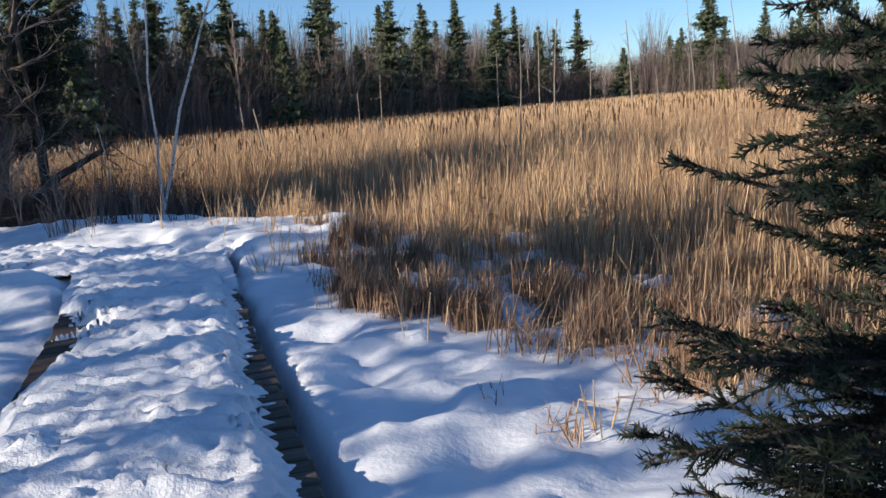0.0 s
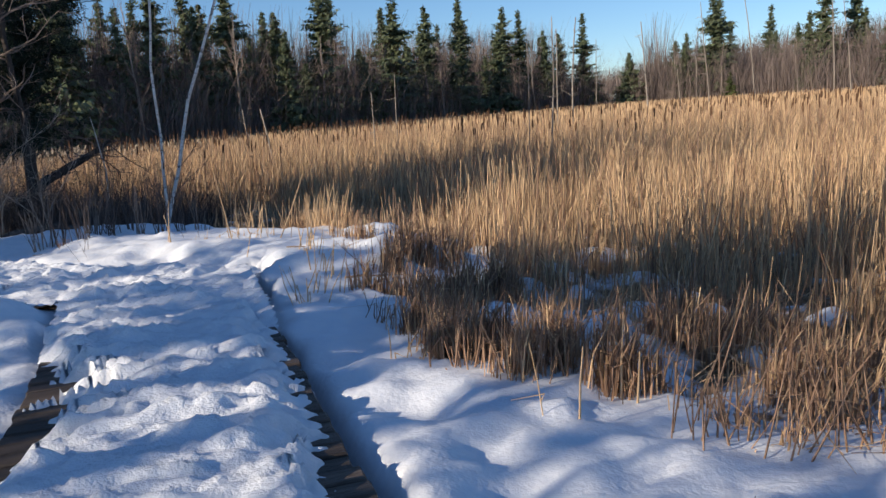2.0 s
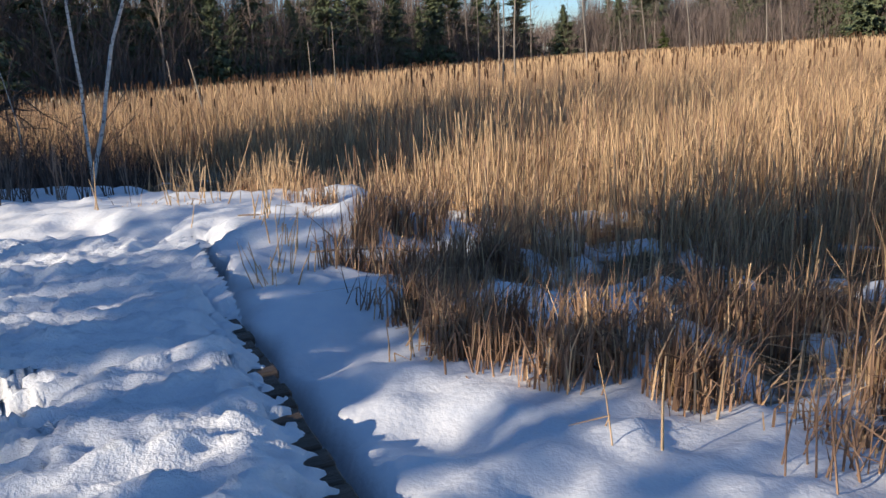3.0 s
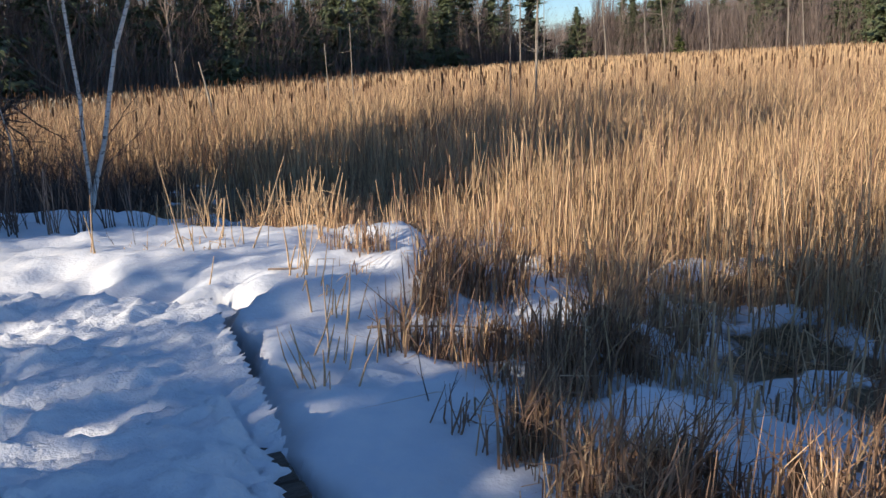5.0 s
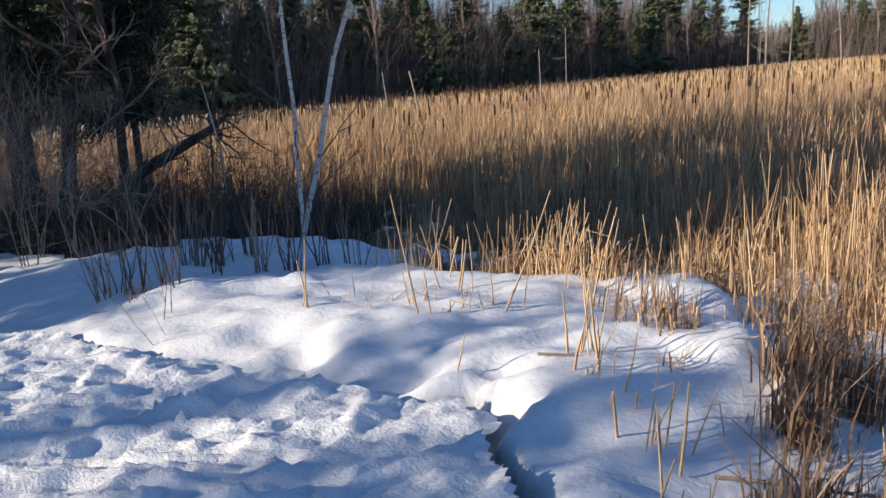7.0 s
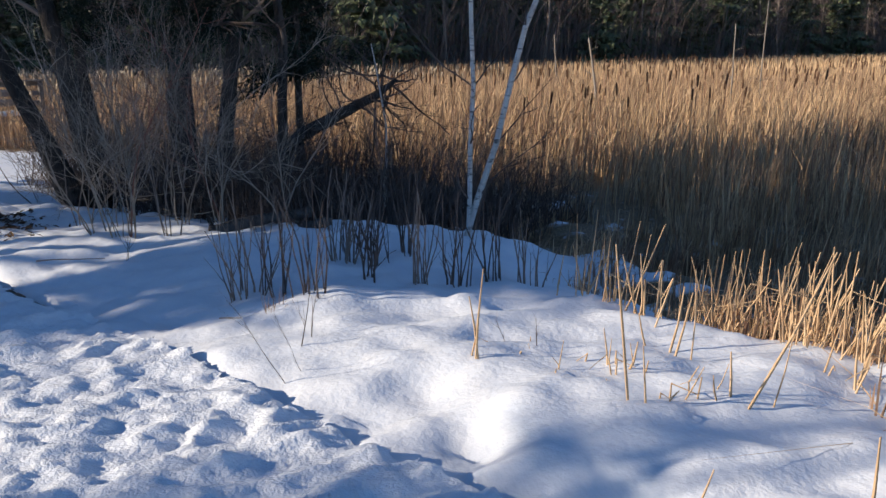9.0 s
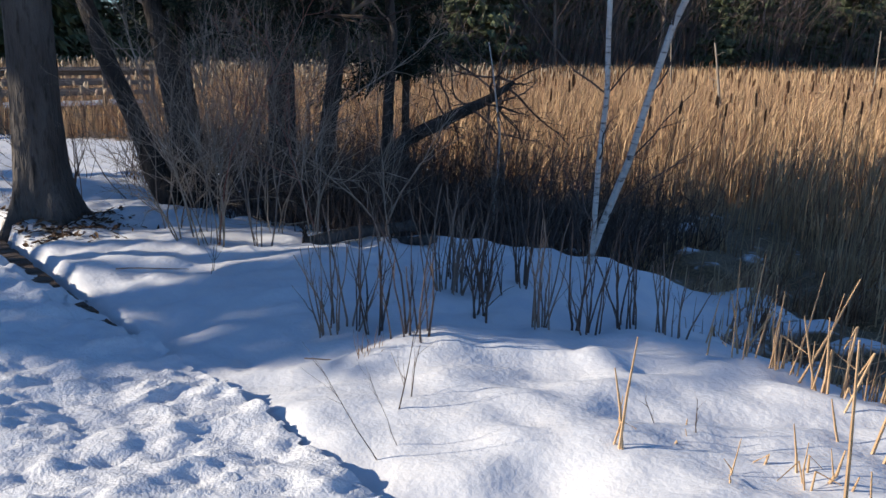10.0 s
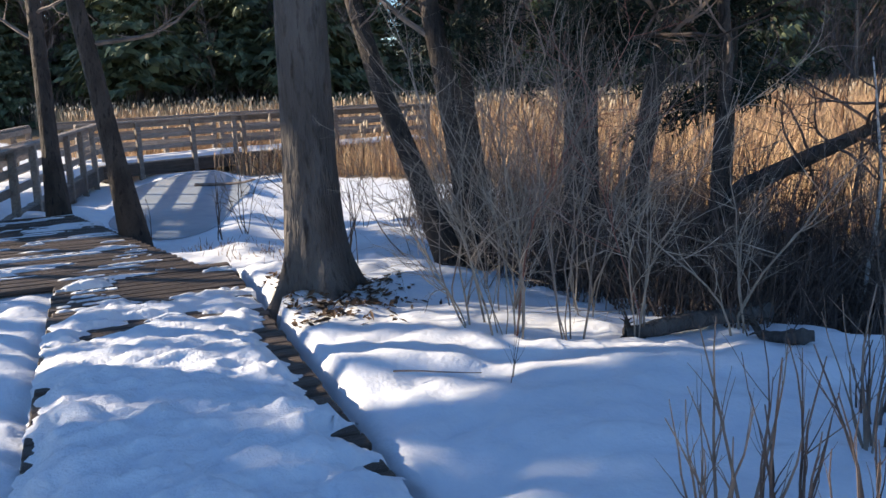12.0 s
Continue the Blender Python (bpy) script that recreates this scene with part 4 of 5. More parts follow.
def needle_boughs(fo, rng, pts, lo, count, reach, n=340):
    """Drooping boughs with dense short needles along the upper part of a stem."""
    m = len(pts) - 1
    for _ in range(count):
        u = rng.uniform(lo, 1.0) * m
        k = min(int(u), m - 1)
        q = pts[k] + (pts[k + 1] - pts[k]) * (u - k)
        az = rng.uniform(0, 6.28)
        bough = wander(rng, q, (np.cos(az), np.sin(az), rng.uniform(-0.3, 0.4)), rng.uniform(0.4, 1.0) * reach, 6, 0.12, -0.02)
        w = rng.uniform(0.2, 5.999, n)
        i = w.astype(int)
        c = bough[i] + (bough[i + 1] - bough[i]) * (w - i)[:, None] + rng.normal(0, 0.06, (n, 3))
        d = rng.normal(0, 1, (n, 3)) + (bough[i + 1] - bough[i]) * 4 - [0, 0, 0.5]
        d *= (rng.uniform(0.05, 0.13, n) / np.linalg.norm(d, axis=1))[:, None]
        o = np.cross(d, rng.normal(0, 1, (n, 3)))
        o *= (rng.uniform(0.006, 0.013, n) / np.linalg.norm(o, axis=1))[:, None]
        fo.quads(np.stack([c - o, c + o, c + d + o * 0.4, c + d - o * 0.4], 1).reshape(-1, 3), np.arange(n * 4).reshape(-1, 4))


def leaning_tree(name, label, base, top, r, seed, tall, mat=DARK_BARK, bend=0.1, crown=10, limb=TWIG, twigs=3.0):
    """A trunk that rises from base through top, with branches along its upper part."""
    rng = np.random.default_rng(seed)
    root = tagged(new(name), label, "tree", "leaning trees in the thicket" if name in ("alder_tree", "cedar_tree") else "")
    b, t = np.array(base, float), np.array(top, float)
    d = (t - b) / (t[2] - b[2])
    n = 9
    pts = [b + d * (tall * k / n) + np.array([rng.normal(0, bend), rng.normal(0, bend), 0]) * 0.35 * min(k, 4) / 4 for k in range(n + 1)]
    pts[0] = pts[0] - d * 0.2
    rel = np.array(pts) - b
    so = Soup()
    rad = np.linspace(r, r * 0.3, n + 1) * 0.84
    rad[0] *= 1.5
    so.tube(rel, rad, 9)
    part("trunk", so, mat, root, "", True)
    cr = Soup()
    for _ in range(crown):
        u = rng.uniform(0.25, 1.0)
        k = min(int(u * n), n - 1)
        q = rel[k] + (rel[k + 1] - rel[k]) * (u * n - k)
        az = rng.uniform(0, 6.28)
        branchy(cr, rng, q, (np.cos(az), np.sin(az), rng.uniform(0.1, 0.9)), rng.uniform(0.4, 1.0) * twigs * (1.2 - u), r * 0.17 * (1.2 - u) + 0.006, 2, 0.16, 0.03, 4, 5, 0.6)
    part("branchwork", cr, limb, root)
    if name == "cedar_tree":
        fo = Soup()
        needle_boughs(fo, rng, rel, 0.27, 68, 1.25)
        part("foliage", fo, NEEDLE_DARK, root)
    root.location = b
    return root


def alder_clump():
    lab = "dark leaning alder trunk in a bare thicket"
    for base, top, r, tall in (
            ((-11.70, 12.00), (-12.5, 11.75, 1.75), 0.13, 7.5), ((-11.60, 12.25), (-12.05, 12.15, 1.85), 0.14, 8.0),
            ((-12.15, 12.75), (-12.45, 12.75, 2.0), 0.10, 7.0), ((-11.25, 13.20), (-11.4, 13.2, 1.9), 0.16, 8.0),
            ((-10.85, 12.95), (-11.0, 13.1, 1.9), 0.11, 7.5), ((-10.55, 13.02), (-10.35, 13.25, 1.55), 0.12, 7.0),
            ((-10.9, 14.9), (-10.9, 14.9, 2.0), 0.075, 6.2), ((-12.9, 13.2), (-13.4, 13.1, 2.0), 0.12, 8.0), ((-9.8, 13.4), (-9.9, 13.5, 2.0), 0.08, 6.0)):
        if base[1] > 12.7 and base[0] < -10.8:
            leaning_tree("cedar_tree", "dark conifer trunk with a high crown in a thicket", (*base, ground_z(*base)), top, r * 0.9, int(abs(base[0] * 97)), tall, DARK_BARK, 0.12, 16, TWIG_DARK)
        else:
            leaning_tree("alder_tree", lab, (*base, ground_z(*base)), top, r, int(abs(base[0] * 97)), tall, DARK_BARK, 0.12, 12)
    lab = "dark trunk leaning beside the snowy landing"
    leaning_tree("alder_tree", lab, (-15.14, 9.98, -0.1), (-15.75, 9.75, 2.6), 0.15, 5, 8.5, DARK_BARK, 0.05, 9)
    leaning_tree("alder_tree", lab, (-17.45, 9.55, -0.1), (-18.0, 9.62, 2.4), 0.15, 6, 8.5, DARK_BARK, 0.05, 9)
    leaning_tree("alder_tree", lab, (-12.7, 7.2, -0.2), (-12.75, 7.1, 2.6), 0.13, 7, 8.5, DARK_BARK, 0.05, 9)


alder_clump()


def leaning_cedar():
    """A conifer that has tipped over, its stem arching over the reeds."""
    root = tagged(new("leaning_conifer"), "dark arching conifer stem with dead twigs over the reeds", "tree")
    rng = np.random.default_rng(91)
    b = np.array([-10.0, 13.05, ground_z(-10.0, 13.05)])
    pts = np.array([(0, 0, -0.1), (0.03, 0.08, 0.3), (0.09, 0.2, 0.6), (0.36, 0.45, 1.0), (0.72, 0.76, 1.24), (1.0, 1.0, 1.42), (1.2, 1.15, 1.6)])
    so = Soup()
    so.tube(pts, [0.14, 0.10, 0.088, 0.078, 0.065, 0.05, 0.02], 9)
    part("trunk", so, DARK_BARK, root, "", True)
    cr = Soup()
    for _ in range(26):
        u = rng.uniform(0.45, 1.0) * 6
        k = min(int(u), 5)
        q = pts[k] + (pts[k + 1] - pts[k]) * (u - k)
        branchy(cr, rng, q, rng.normal(0, 1, 3) + [0, 0, 0.1], rng.uniform(0.4, 1.1), 0.014, 1, 0.2, 0.0, 4, 7, 0.7)
    part("branchwork", cr, TWIG_DARK, root)
    root.location = b


leaning_cedar()


# ---- the pair of birches ----
def birches():
    root = tagged(new("birch"), "pair of slim white birch stems rising from one base", "tree")
    rng = np.random.default_rng(61)
    b = np.array([-6.98, 12.62, ground_z(-6.98, 12.62)])
    for top, seed, r in (((0.19, -0.08, 2.0), 1, 0.024), ((0.66, 0.28, 2.1), 2, 0.031)):
        d = np.array(top) / top[2]
        pts = np.array([d * z + np.array([0.05 * math.sin(z * 1.3 + seed) + 0.02 * math.sin(z * 4.1 + 2 * seed), 0.03 * math.cos(z * 1.7), 0]) for z in np.linspace(-0.15, 6.2, 14)])
        so = Soup()
        so.tube(pts, np.linspace(r, 0.012, 14), 8)
        part("stem", so, BIRCH, root, "white peeling stem", True)
        cr = Soup()
        for _ in range(16):
            u = rng.uniform(0.12, 1.0)
            k = min(int(u * 13), 12)
            az = rng.uniform(0, 6.28)
            branchy(cr, rng, pts[k], (np.cos(az), np.sin(az), 0.7), rng.uniform(0.4, 1.1) * (1.2 - 0.4 * u), 0.009, 2, 0.12, 0.05, 3, 4, 0.5)
        part("twigwork", cr, TWIG_DARK, root)
    root.location = b
    e = tagged(new("birch_sapling"), "thin pale birch sapling leaning in the thicket", "tree")
    so = Soup()
    pts = wander(rng, (0, 0, 0), (0.25, 0.05, 1), 2.1, 9, 0.05, 0.0)
    so.tube(pts, np.linspace(0.018, 0.006, 10), 7)
    part("stem", so, BIRCH, e, "", True)
    cr = Soup()
    for _ in range(12):
        k = rng.integers(2, 9)
        branchy(cr, rng, pts[k], rng.normal(0, 1, 3) + [0, 0, 0.6], 0.8, 0.008, 2, 0.14, 0.04, 3, 4, 0.6)
    part("twigwork", cr, TWIG_DARK, e)
    place(e, -8.9, 14.0)


birches()


# ---- shrubs ----
def shrub(name, label, x, y, stems, tall, spread, r, seed, mat, depth=2, kids=6, red=0, group=""):
    rng = np.random.default_rng(seed)
    root = tagged(new(name), label, "shrub", group)
    for batch, m in ((stems, mat), (red, TWIG_RED)):
        if not batch:
            continue
        for k in range(batch):
            so = Soup()
            az = rng.uniform(0, 6.28)
            p = np.array([np.cos(az), np.sin(az), 0]) * rng.uniform(0, 0.16) * (0.5 + spread)
            tilt = abs(rng.normal(0, spread)) if m is mat else 0.05
            branchy(so, rng, p - [0, 0, 0.08], (np.cos(az) * tilt, np.sin(az) * tilt, 1), tall * rng.uniform(0.55, 1.1), r * rng.uniform(0.6, 1.25), depth, 0.15 if tall > 1.2 else 0.08, 0.03, 4, kids, 0.62 if tall > 1.2 else 0.35, 0.22)
            part("stem", so, m, root)
    return place(root, x, y)


def shrubs():
    g = "pale shrubs by the boardwalk"
    for k, (x, y, n, h) in enumerate(((-9.45, 11.05, 11, 3.3), (-9.75, 11.0, 7, 2.9), (-9.2, 11.3, 7, 3.0), (-10.0, 11.45, 8, 2.8), (-9.0, 11.65, 7, 2.6), (-10.35, 11.3, 6, 2.3), (-9.6, 11.75, 8, 3.0), (-8.6, 12.1, 6, 2.0), (-10.7, 11.7, 6, 2.4))):
        shrub("alder_shrub", "thin pale alder stems rising crookedly from snow", x + 0.2, y - 0.22, max(4, n - 2), h * 0.78, 0.2, 0.008, 20 + k, TWIG_PALE if k % 3 < 2 else TWIG, 2, 10, 1 if k in (0, 4) else 0, g)
    g = "dark shrubs in the thicket"
    lab = "bare dark brush stems in the thicket"
    for k, (x, y, n, h) in enumerate(((-10.6, 12.1, 12, 2.4), (-10.0, 12.6, 14, 2.2), (-9.3, 13.2, 14, 2.0), (-8.5, 13.6, 14, 1.7), (-11.2, 12.6, 12, 2.6), (-8.9, 14.4, 12, 2.2), (-10.4, 13.9, 12, 2.4), (-12.6, 12.2, 10, 2.2), (-13.2, 14.0, 12, 2.4), (-12.4, 11.0, 6, 1.6), (-13.2, 11.3, 6, 1.5), (-15.0, 11.2, 5, 1.3), (-11.8, 15.0, 12, 2.4), (-7.9, 13.9, 12, 1.5), (-14.3, 12.4, 6, 1.6))):
        shrub("brush_shrub", lab, x, y, max(4, n // 2), h, 0.3, 0.007, 40 + k, TWIG if k % 2 else TWIG_DARK, 2, 7, 0, g)
    g = "cut shoots on the snow mound"
    for k, (x, y, n, h) in enumerate(((-6.95, 9.95, 8, 0.66), (-6.8, 10.08, 6, 0.72), (-6.42, 9.97, 6, 0.62), (-6.98, 10.95, 13, 0.62), (-6.8, 11.12, 10, 0.66), (-6.75, 11.45, 5, 0.7), (-6.15, 10.76, 7, 0.6), (-5.94, 10.9, 6, 0.66), (-5.8, 11.15, 4, 0.62), (-5.62, 11.3, 4, 0.5), (-7.3, 11.5, 6, 0.5), (-6.45, 10.55, 3, 0.5))):
        shrub("shoot_cluster", "upright dark willow shoots poking through snow", x, y, n + 4, h * 1.15, 0.16, 0.008, 70 + k, TWIG_DARK if k % 3 else TWIG, 1, 2, 0, g)
    for k, (x, y, h) in enumerate(((-8.75, 10.42, 0.5), (-5.95, 9.35, 0.45), (-5.75, 9.2, 0.55), (-2.05, 7.35, 0.3), (0.35, 4.2, 0.3), (-4.9, 9.95, 0.3), (-4.75, 5.75, 0.9), (-4.3, 5.2, 0.6))):
        shrub("twig_sprig", "small bare twig sprig in the snow", x, y, 2, h, 0.3, 0.004, 90 + k, TWIG_DARK, 1, 4, 0, "sprigs in the snow")
    for k, (x, y, h) in enumerate(((-14.53, 10.79, 0.9), (-15.7, 10.25, 0.6), (-13.2, 11.5, 0.9), (-12.2, 11.2, 1.0), (-11.9, 11.0, 0.8))):
        shrub("twig_sprig", "thin dark sapling stems beside the landing", x, y, 3, h, 0.2, 0.008, 190 + k, TWIG_DARK, 1, 4, 0, "saplings by the landing")



def thicket():
    """Fine tangle of dark stems between the leaning trees."""
    rng = np.random.default_rng(95)
    so = Soup()
    n = 0
    while n < 4800:
        x, y = rng.uniform(-14.5, -7.0), rng.uniform(11.9, 15.6)
        if rng.random() > 0.9 - 0.5 * abs(x + 10) / 4 or y < 11.8 + 0.22 * abs(x + 9.5) + (0.9 if x > -8.4 else 0):
            continue
        n += 1
        p = (x, y, ground_z(x, y) - 0.05)
        h = rng.uniform(0.35, 1.0) * (0.85 if x > -9 else 1.0) + (0.5 if rng.random() < 0.12 else 0)
        pts = wander(rng, p, (rng.normal(0.05, 0.28), rng.normal(0, 0.28), 1), h, 4, 0.14, 0.02)
        so.tube(pts, np.linspace(rng.uniform(0.003, 0.008), 0.002, 5), 3, False)
        for _ in range(2):
            k = rng.integers(1, 5)
            tw = wander(rng, pts[k], (rng.normal(0, 1), rng.normal(0, 1), 0.6), h * rng.uniform(0.15, 0.35), 3, 0.15, 0.02)
            so.tube(tw, [0.003, 0.0025, 0.002, 0.0015], 3, False)
    tagged(part("thicket", so, TWIG_DARK), "dark tangle of bare brush under the alders", "brush", kind="stuff")


thicket()
shrubs()


# ---- single dead stalks and tufts in the snow ----
def tuft(name, label, x, y, n, tall, seed, lean=0.18, mat=STRAW, broken=0.35, spread=0.08, width=0.011, group=""):
    rng = np.random.default_rng(seed)
    z = ground_z(x, y)
    root = tagged(new(name), label, "reed", group)
    for _ in range(n):
        so = Soup()
        p = np.array([rng.normal(0, spread), rng.normal(0, spread), -0.04])
        d = np.array([rng.normal(0.1, lean), rng.normal(0, lean), 1.0])
        h = tall * rng.uniform(0.35, 1.05)
        q = p + d / np.linalg.norm(d) * h
        w = width * rng.uniform(0.5, 1.1)
        if rng.random() < broken:
            m = p + (q - p) * rng.uniform(0.4, 0.7)
            e = m + np.array([rng.normal(0, 1), rng.normal(0, 1), rng.uniform(-0.9, 0.1)]) * h * 0.3
            so.tube([p, m, e], [w * 0.6, w * 0.5, w * 0.25], 4)
        else:
            so.tube([p, (p + q) / 2 + rng.normal(0, 0.008, 3), q], [w * 0.6, w * 0.5, w * 0.25], 4)
        part("stalk", so, mat, root)
    root.location = (x, y, z)
    return root


def tufts():
    g = "dead reed tufts in the snow"
    k = 0
    for x, y, n, h in ((-5.02, 9.67, 4, 0.55), (-4.94, 9.96, 5, 0.12), (-4.65, 9.75, 4, 0.22), (-4.36, 9.8, 9, 0.22), (-4.05, 9.6, 10, 0.32), (-3.93, 8.9, 1, 0.75), (-4.15, 9.5, 1, 0.8), (-3.72, 9.75, 2, 0.85), (-4.95, 11.0, 7, 0.5), (-4.8, 10.9, 6, 0.6), (-4.3, 11.2, 40, 0.55), (-4.05, 11.15, 36, 0.6), (-4.5, 11.55, 36, 0.6), (-3.8, 10.9, 40, 0.55), (-3.55, 10.75, 36, 0.6), (-4.1, 11.7, 36, 0.7), (-4.25, 10.3, 4, 0.55), (-3.55, 10.35, 6, 0.5), (-3.2, 9.05, 6, 0.7), (-3.05, 8.75, 8, 0.45), (-2.75, 8.3, 10, 0.5), (-4.65, 10.85, 9, 0.6), (-5.25, 11.2, 9, 0.6)):
        tuft("reed_tuft", "broken straw reed stalks standing in the snow", x, y, n, h, 300 + k, group=g)
        k += 1
    for x, y, n, h in ((0.66, 3.86, 16, 0.24), (0.9, 3.84, 14, 0.32), (0.28, 4.3, 7, 0.16), (1.1, 4.46, 8, 0.25), (-0.53, 5.38, 3, 0.42), (0.22, 5.3, 16, 0.75), (0.62, 5.3, 20, 0.5), (-1.38, 6.35, 16, 0.33), (-1.05, 6.05, 18, 0.42), (-0.7, 5.95, 16, 0.45), (-2.6, 7.7, 9, 0.4), (-2.1, 7.95, 18, 0.35), (1.3, 5.2, 26, 0.45), (1.7, 5.0, 26, 0.5), (1.45, 4.6, 34, 0.42), (1.15, 4.85, 30, 0.4), (1.7, 4.45, 34, 0.45), (1.0, 5.3, 28, 0.42), (1.5, 4.95, 34, 0.5), (-2.5, 7.4, 8, 0.35), (-1.9, 7.1, 12, 0.3), (-1.5, 7.0, 14, 0.45)):
        tuft("reed_tuft", "clump of brown dead reeds rising from snow", x, y, n, h, 300 + k, 0.25, STRAW_DULL if k % 3 else STRAW, 0.4, 0.09, 0.010, group=g)
        k += 1
    tuft("grass_tuft", "short brown grass tuft in the snow", -6.48, 9.73, 18, 0.17, 600, 0.2, STRAW_DULL, 0.1, 0.03, 0.005)
    for k, (x, y) in enumerate(((-13.4, 10.75), (-13.75, 10.6), (-14.1, 10.75), (-13.1, 11.0), (-14.4, 10.5), (-13.6, 11.0), (-12.8, 10.9))):
        tuft("grass_tuft", "short brown grass tuft at the edge of the landing", x, y, 26, 0.16, 620 + k, 0.4, STRAW_DULL, 0.2, 0.12, 0.007, "grass tufts by the landing")
    for x, y, h, s in ((-3.9, 8.35, 0.55, 1), (-2.9, 7.1, 0.4, 2)):
        tuft("reed_stalk", "single long dead reed stalk", x, y, 1, h, 610 + s, 0.35, STRAW_DULL, 0, 0.01, 0.012)


tufts()


def sticks():
    for x, y, ang, ln, r in ((-2.55, 8.2, -0.15, 0.75, 0.009), (-3.4, 8.95, 0.1, 0.5, 0.008), (-9.2, 9.95, 1.0, 0.5, 0.006), (-20.5, 12.3, 0.9, 1.2, 0.035), (-6.8, 9.6, 0.6, 0.3, 0.004)):
        rng = np.random.default_rng(int(ln * 1000))
        so = Soup()
        z = ground_z(x, y) + 0.035
        pts = wander(rng, (0, 0, 0), (math.cos(ang), math.sin(ang), 0.03), ln, 6, 0.05)
        so.tube(pts, np.linspace(r, r * 0.5, 7), 5)
        ob = tagged(part("stick", so, TWIG), "fallen brown stick lying on the snow", "stick", "sticks on the snow")
        ob.location = (x, y, z)
    for x, y, ang, ln, r in ((-8.85, 11.4, 1.25, 1.0, 0.052), (-8.3, 11.95, 0.5, 0.3, 0.04)):
        rng = np.random.default_rng(int(ln * 100))
        root = tagged(new("log"), "rotting dark log lying half under snow", "log", "logs by the thicket")
        so = Soup()
        pts = wander(rng, (0, 0, 0), (math.cos(ang), math.sin(ang), 0.03), ln, 10, 0.03)
        so.tube(pts, r * (1 + 0.15 * rng.normal(0, 1, 11)), 10)
        part("stem", so, BARK, root, "", True)
        st = Soup()
        for k in range(26 if ln > 1 else 4):
            branchy(st, rng, pts[rng.integers(0, 10) if k > 18 else 0], rng.normal(0, 1, 3) + [-0.2, -0.4, 0.3], rng.uniform(0.08, 0.24), 0.016, 1, 0.3, 0, 4, 3, 0.8)
        part("branchwork", st, DARK_BARK, root)
        root.location = (x, y, ground_z(x, y) + r * 0.5)


sticks()


# ---- dead snags in the field ----
def snags():
    g = "dead snags in the cattail field"
    for k, (x, y, tall, r, lx, ly) in enumerate(((-11.2, 25.9, 2.3, 0.055, -0.16, 0.0), (-8.7, 28.2, 2.6, 0.03, 0.0, 0), (-8.3, 29.5, 3.2, 0.028, 0.02, 0), (-3.05, 23.6, 3.4, 0.022, 0.02, 0), (-2.5, 23.9, 4.0, 0.032, 0.03, 0), (-4.0, 40.0, 5.0, 0.05, 0.02, 0), (0.0, 55.0, 6.2, 0.11, -0.05, 0), (-3.4, 41, 5.5, 0.06, 0.05, 0), (1.5, 44, 3.0, 0.05, -0.03, 0), (-20, 42, 2.6, 0.06, 0.0, 0), (7.5, 68, 9, 0.1, 0.0, 0), (14, 74, 10, 0.11, 0.02, 0), (15.5, 75, 9, 0.1, -0.02, 0), (4.2, 66, 8, 0.09, 0.02, 0), (-5.5, 96, 8, 0.12, 0, 0))):
        rng = np.random.default_rng(700 + k)
        root = tagged(new("snag"), "bleached dead pole standing in the cattails", "dead tree", g)
        so = Soup()
        pts = wander(rng, (0, 0, -0.1), (lx, ly, 1), tall, 8, 0.02, 0)
        so.tube(pts, np.linspace(r, r * 0.45, 9) * (0.55 if y > 50 else 0.8), 7)
        part("trunk", so, SNAG, root, "", True)
        st = Soup()
        for _ in range(3 + k % 4):
            branchy(st, rng, pts[rng.integers(3, 8)], rng.normal(0, 1, 3) * [1, 1, 0.4] + [0, 0, 0.2], tall * rng.uniform(0.06, 0.16), r * 0.25, 1, 0.15, 0, 3, 2, 0.5)
        part("stubs", st, SNAG, root)
        place(root, x, y)


snags()


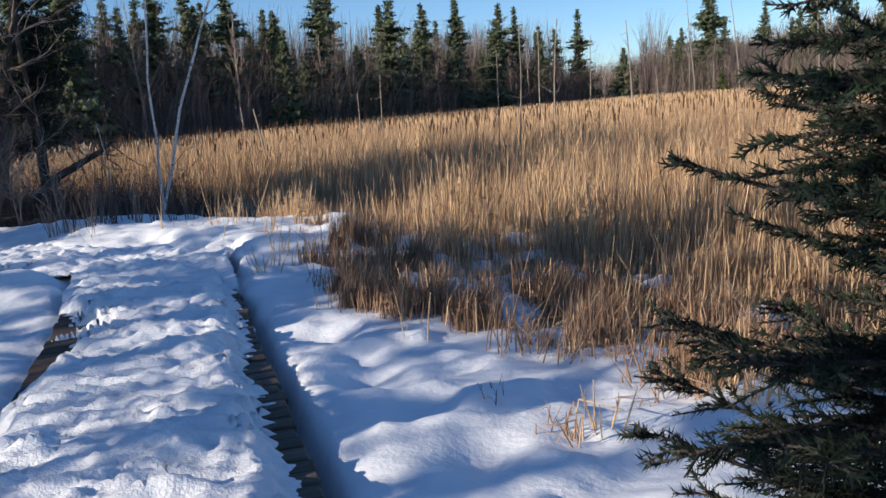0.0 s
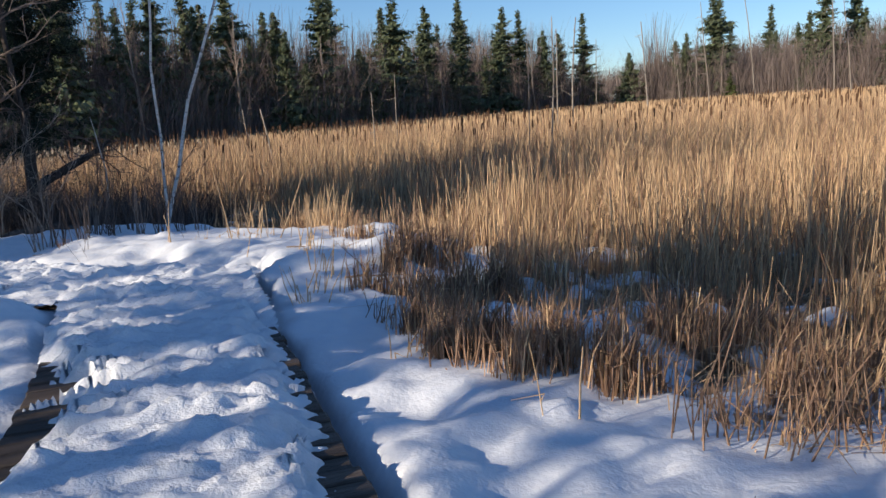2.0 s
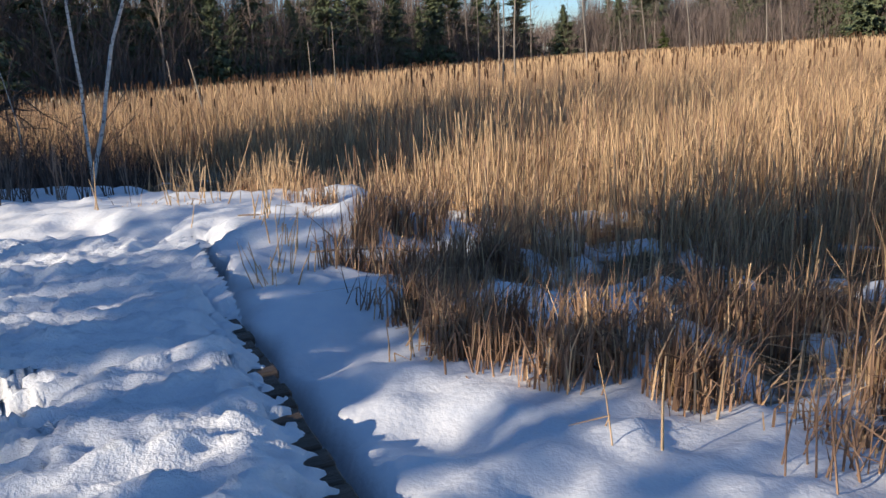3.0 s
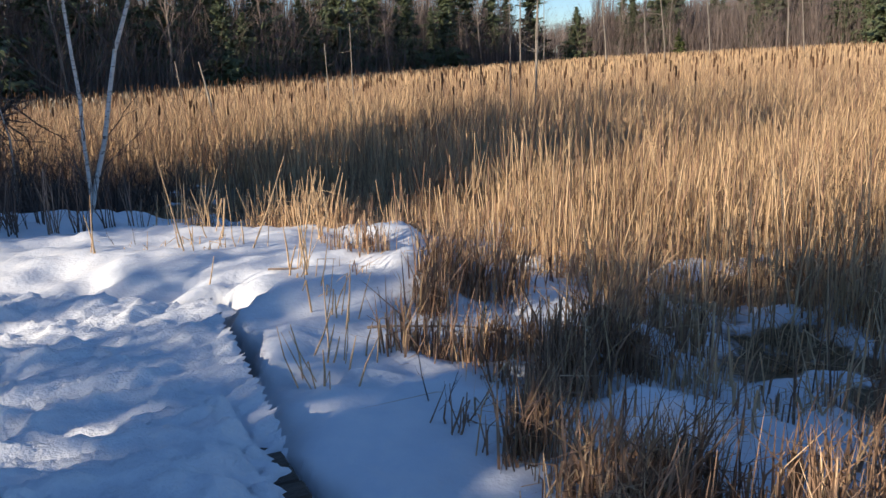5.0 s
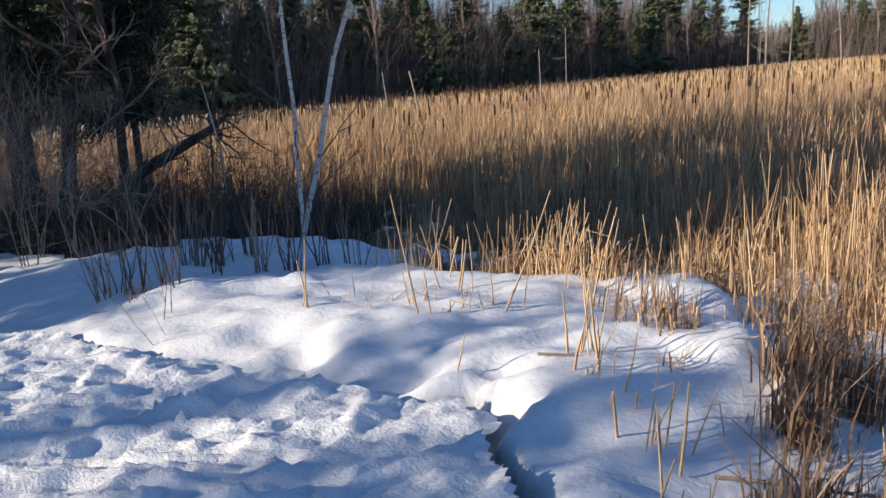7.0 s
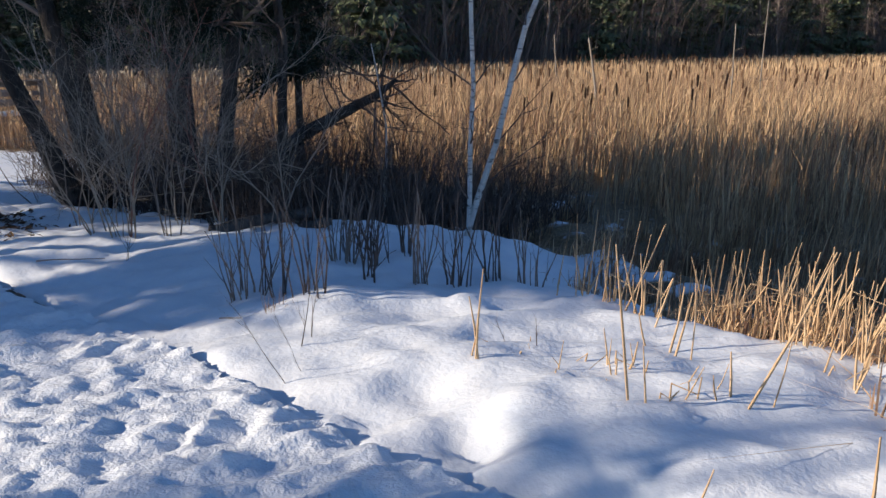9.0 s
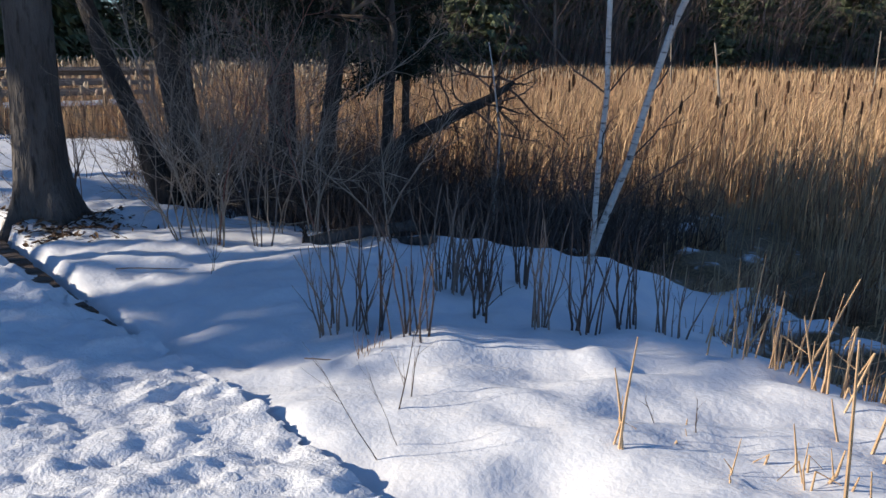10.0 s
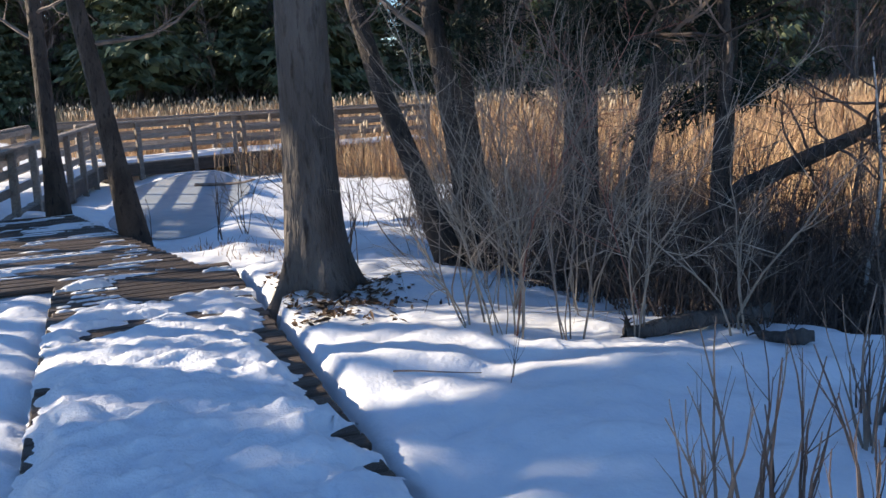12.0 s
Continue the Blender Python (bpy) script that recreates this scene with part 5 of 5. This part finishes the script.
# ---- the young spruce beside the start ----
def near_spruce():
    root = tagged(new("young_spruce_tree"), "dense dark green young spruce close beside the boardwalk", "tree")
    rng = np.random.default_rng(801)
    tall, wide = 3.3, 0.95
    tr = Soup()
    tr.tube([(0, 0, -0.2), (0, 0, 1.6), (0.02, 0, tall)], [0.06, 0.04, 0.008], 8)
    part("trunk", tr, DARK_BARK, root, "", True)
    for k in range(400):
        t = 0.03 + 0.93 * k / 400
        z = tall * t
        ln = wide * (1 - t) ** 0.7 * rng.uniform(0.6, 1.12) + 0.06
        az = k * 2.4 + rng.uniform(-0.4, 0.4)
        d = np.array([np.cos(az), np.sin(az), rng.uniform(-0.2, 0.25)])
        pts = wander(rng, (0, 0, z), d, ln, 6, 0.05, 0.012)
        wood, ne = Soup(), Soup()
        wood.tube(pts, np.linspace(0.011, 0.003, 7), 4)
        sprays = [pts]
        for s in range(int(8 + ln * 34)):
            u = rng.uniform(0.15, 0.98) * 6
            i = min(int(u), 5)
            q = pts[i] + (pts[i + 1] - pts[i]) * (u - i)
            f = (pts[i + 1] - pts[i]) / np.linalg.norm(pts[i + 1] - pts[i])
            side = np.cross(f, [0, 0, 1]) * (1 if rng.random() < 0.5 else -1)
            dd = f * 0.8 + side * 0.8 + np.array([0, 0, rng.normal(-0.08, 0.2)])
            tw = wander(rng, q, dd, ln * rng.uniform(0.14, 0.36) * (1.25 - u / 6), 3, 0.07, 0.0)
            wood.tube(tw, [0.004, 0.0035, 0.003, 0.002], 3, False)
            sprays.append(tw)
        for tw in sprays:
            seg = np.linalg.norm(np.diff(tw, axis=0), axis=1).sum()
            n = int(seg / 0.0035)
            u = rng.uniform(0, len(tw) - 1.001, n)
            i = u.astype(int)
            c = tw[i] + (tw[i + 1] - tw[i]) * (u - i)[:, None]
            f = tw[i + 1] - tw[i]
            f /= np.linalg.norm(f, axis=1)[:, None]
            o = rng.normal(0, 1, (n, 3))
            o -= (o * f).sum(1)[:, None] * f
            o /= np.linalg.norm(o, axis=1)[:, None]
            nd = (o * 0.85 + f * 0.6) * rng.uniform(0.02, 0.032, n)[:, None]
            w = np.cross(o, f) * 0.0030
            ne.quads(np.stack([c - w, c + w, c + nd], 1).reshape(-1, 3), np.arange(n * 3).reshape(-1, 3))
        b = part("branch", wood, DARK_BARK, root)
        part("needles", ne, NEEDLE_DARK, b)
    place(root, NEAR_X, NEAR_Y)


NEAR_X, NEAR_Y = 2.03, 1.70
near_spruce()
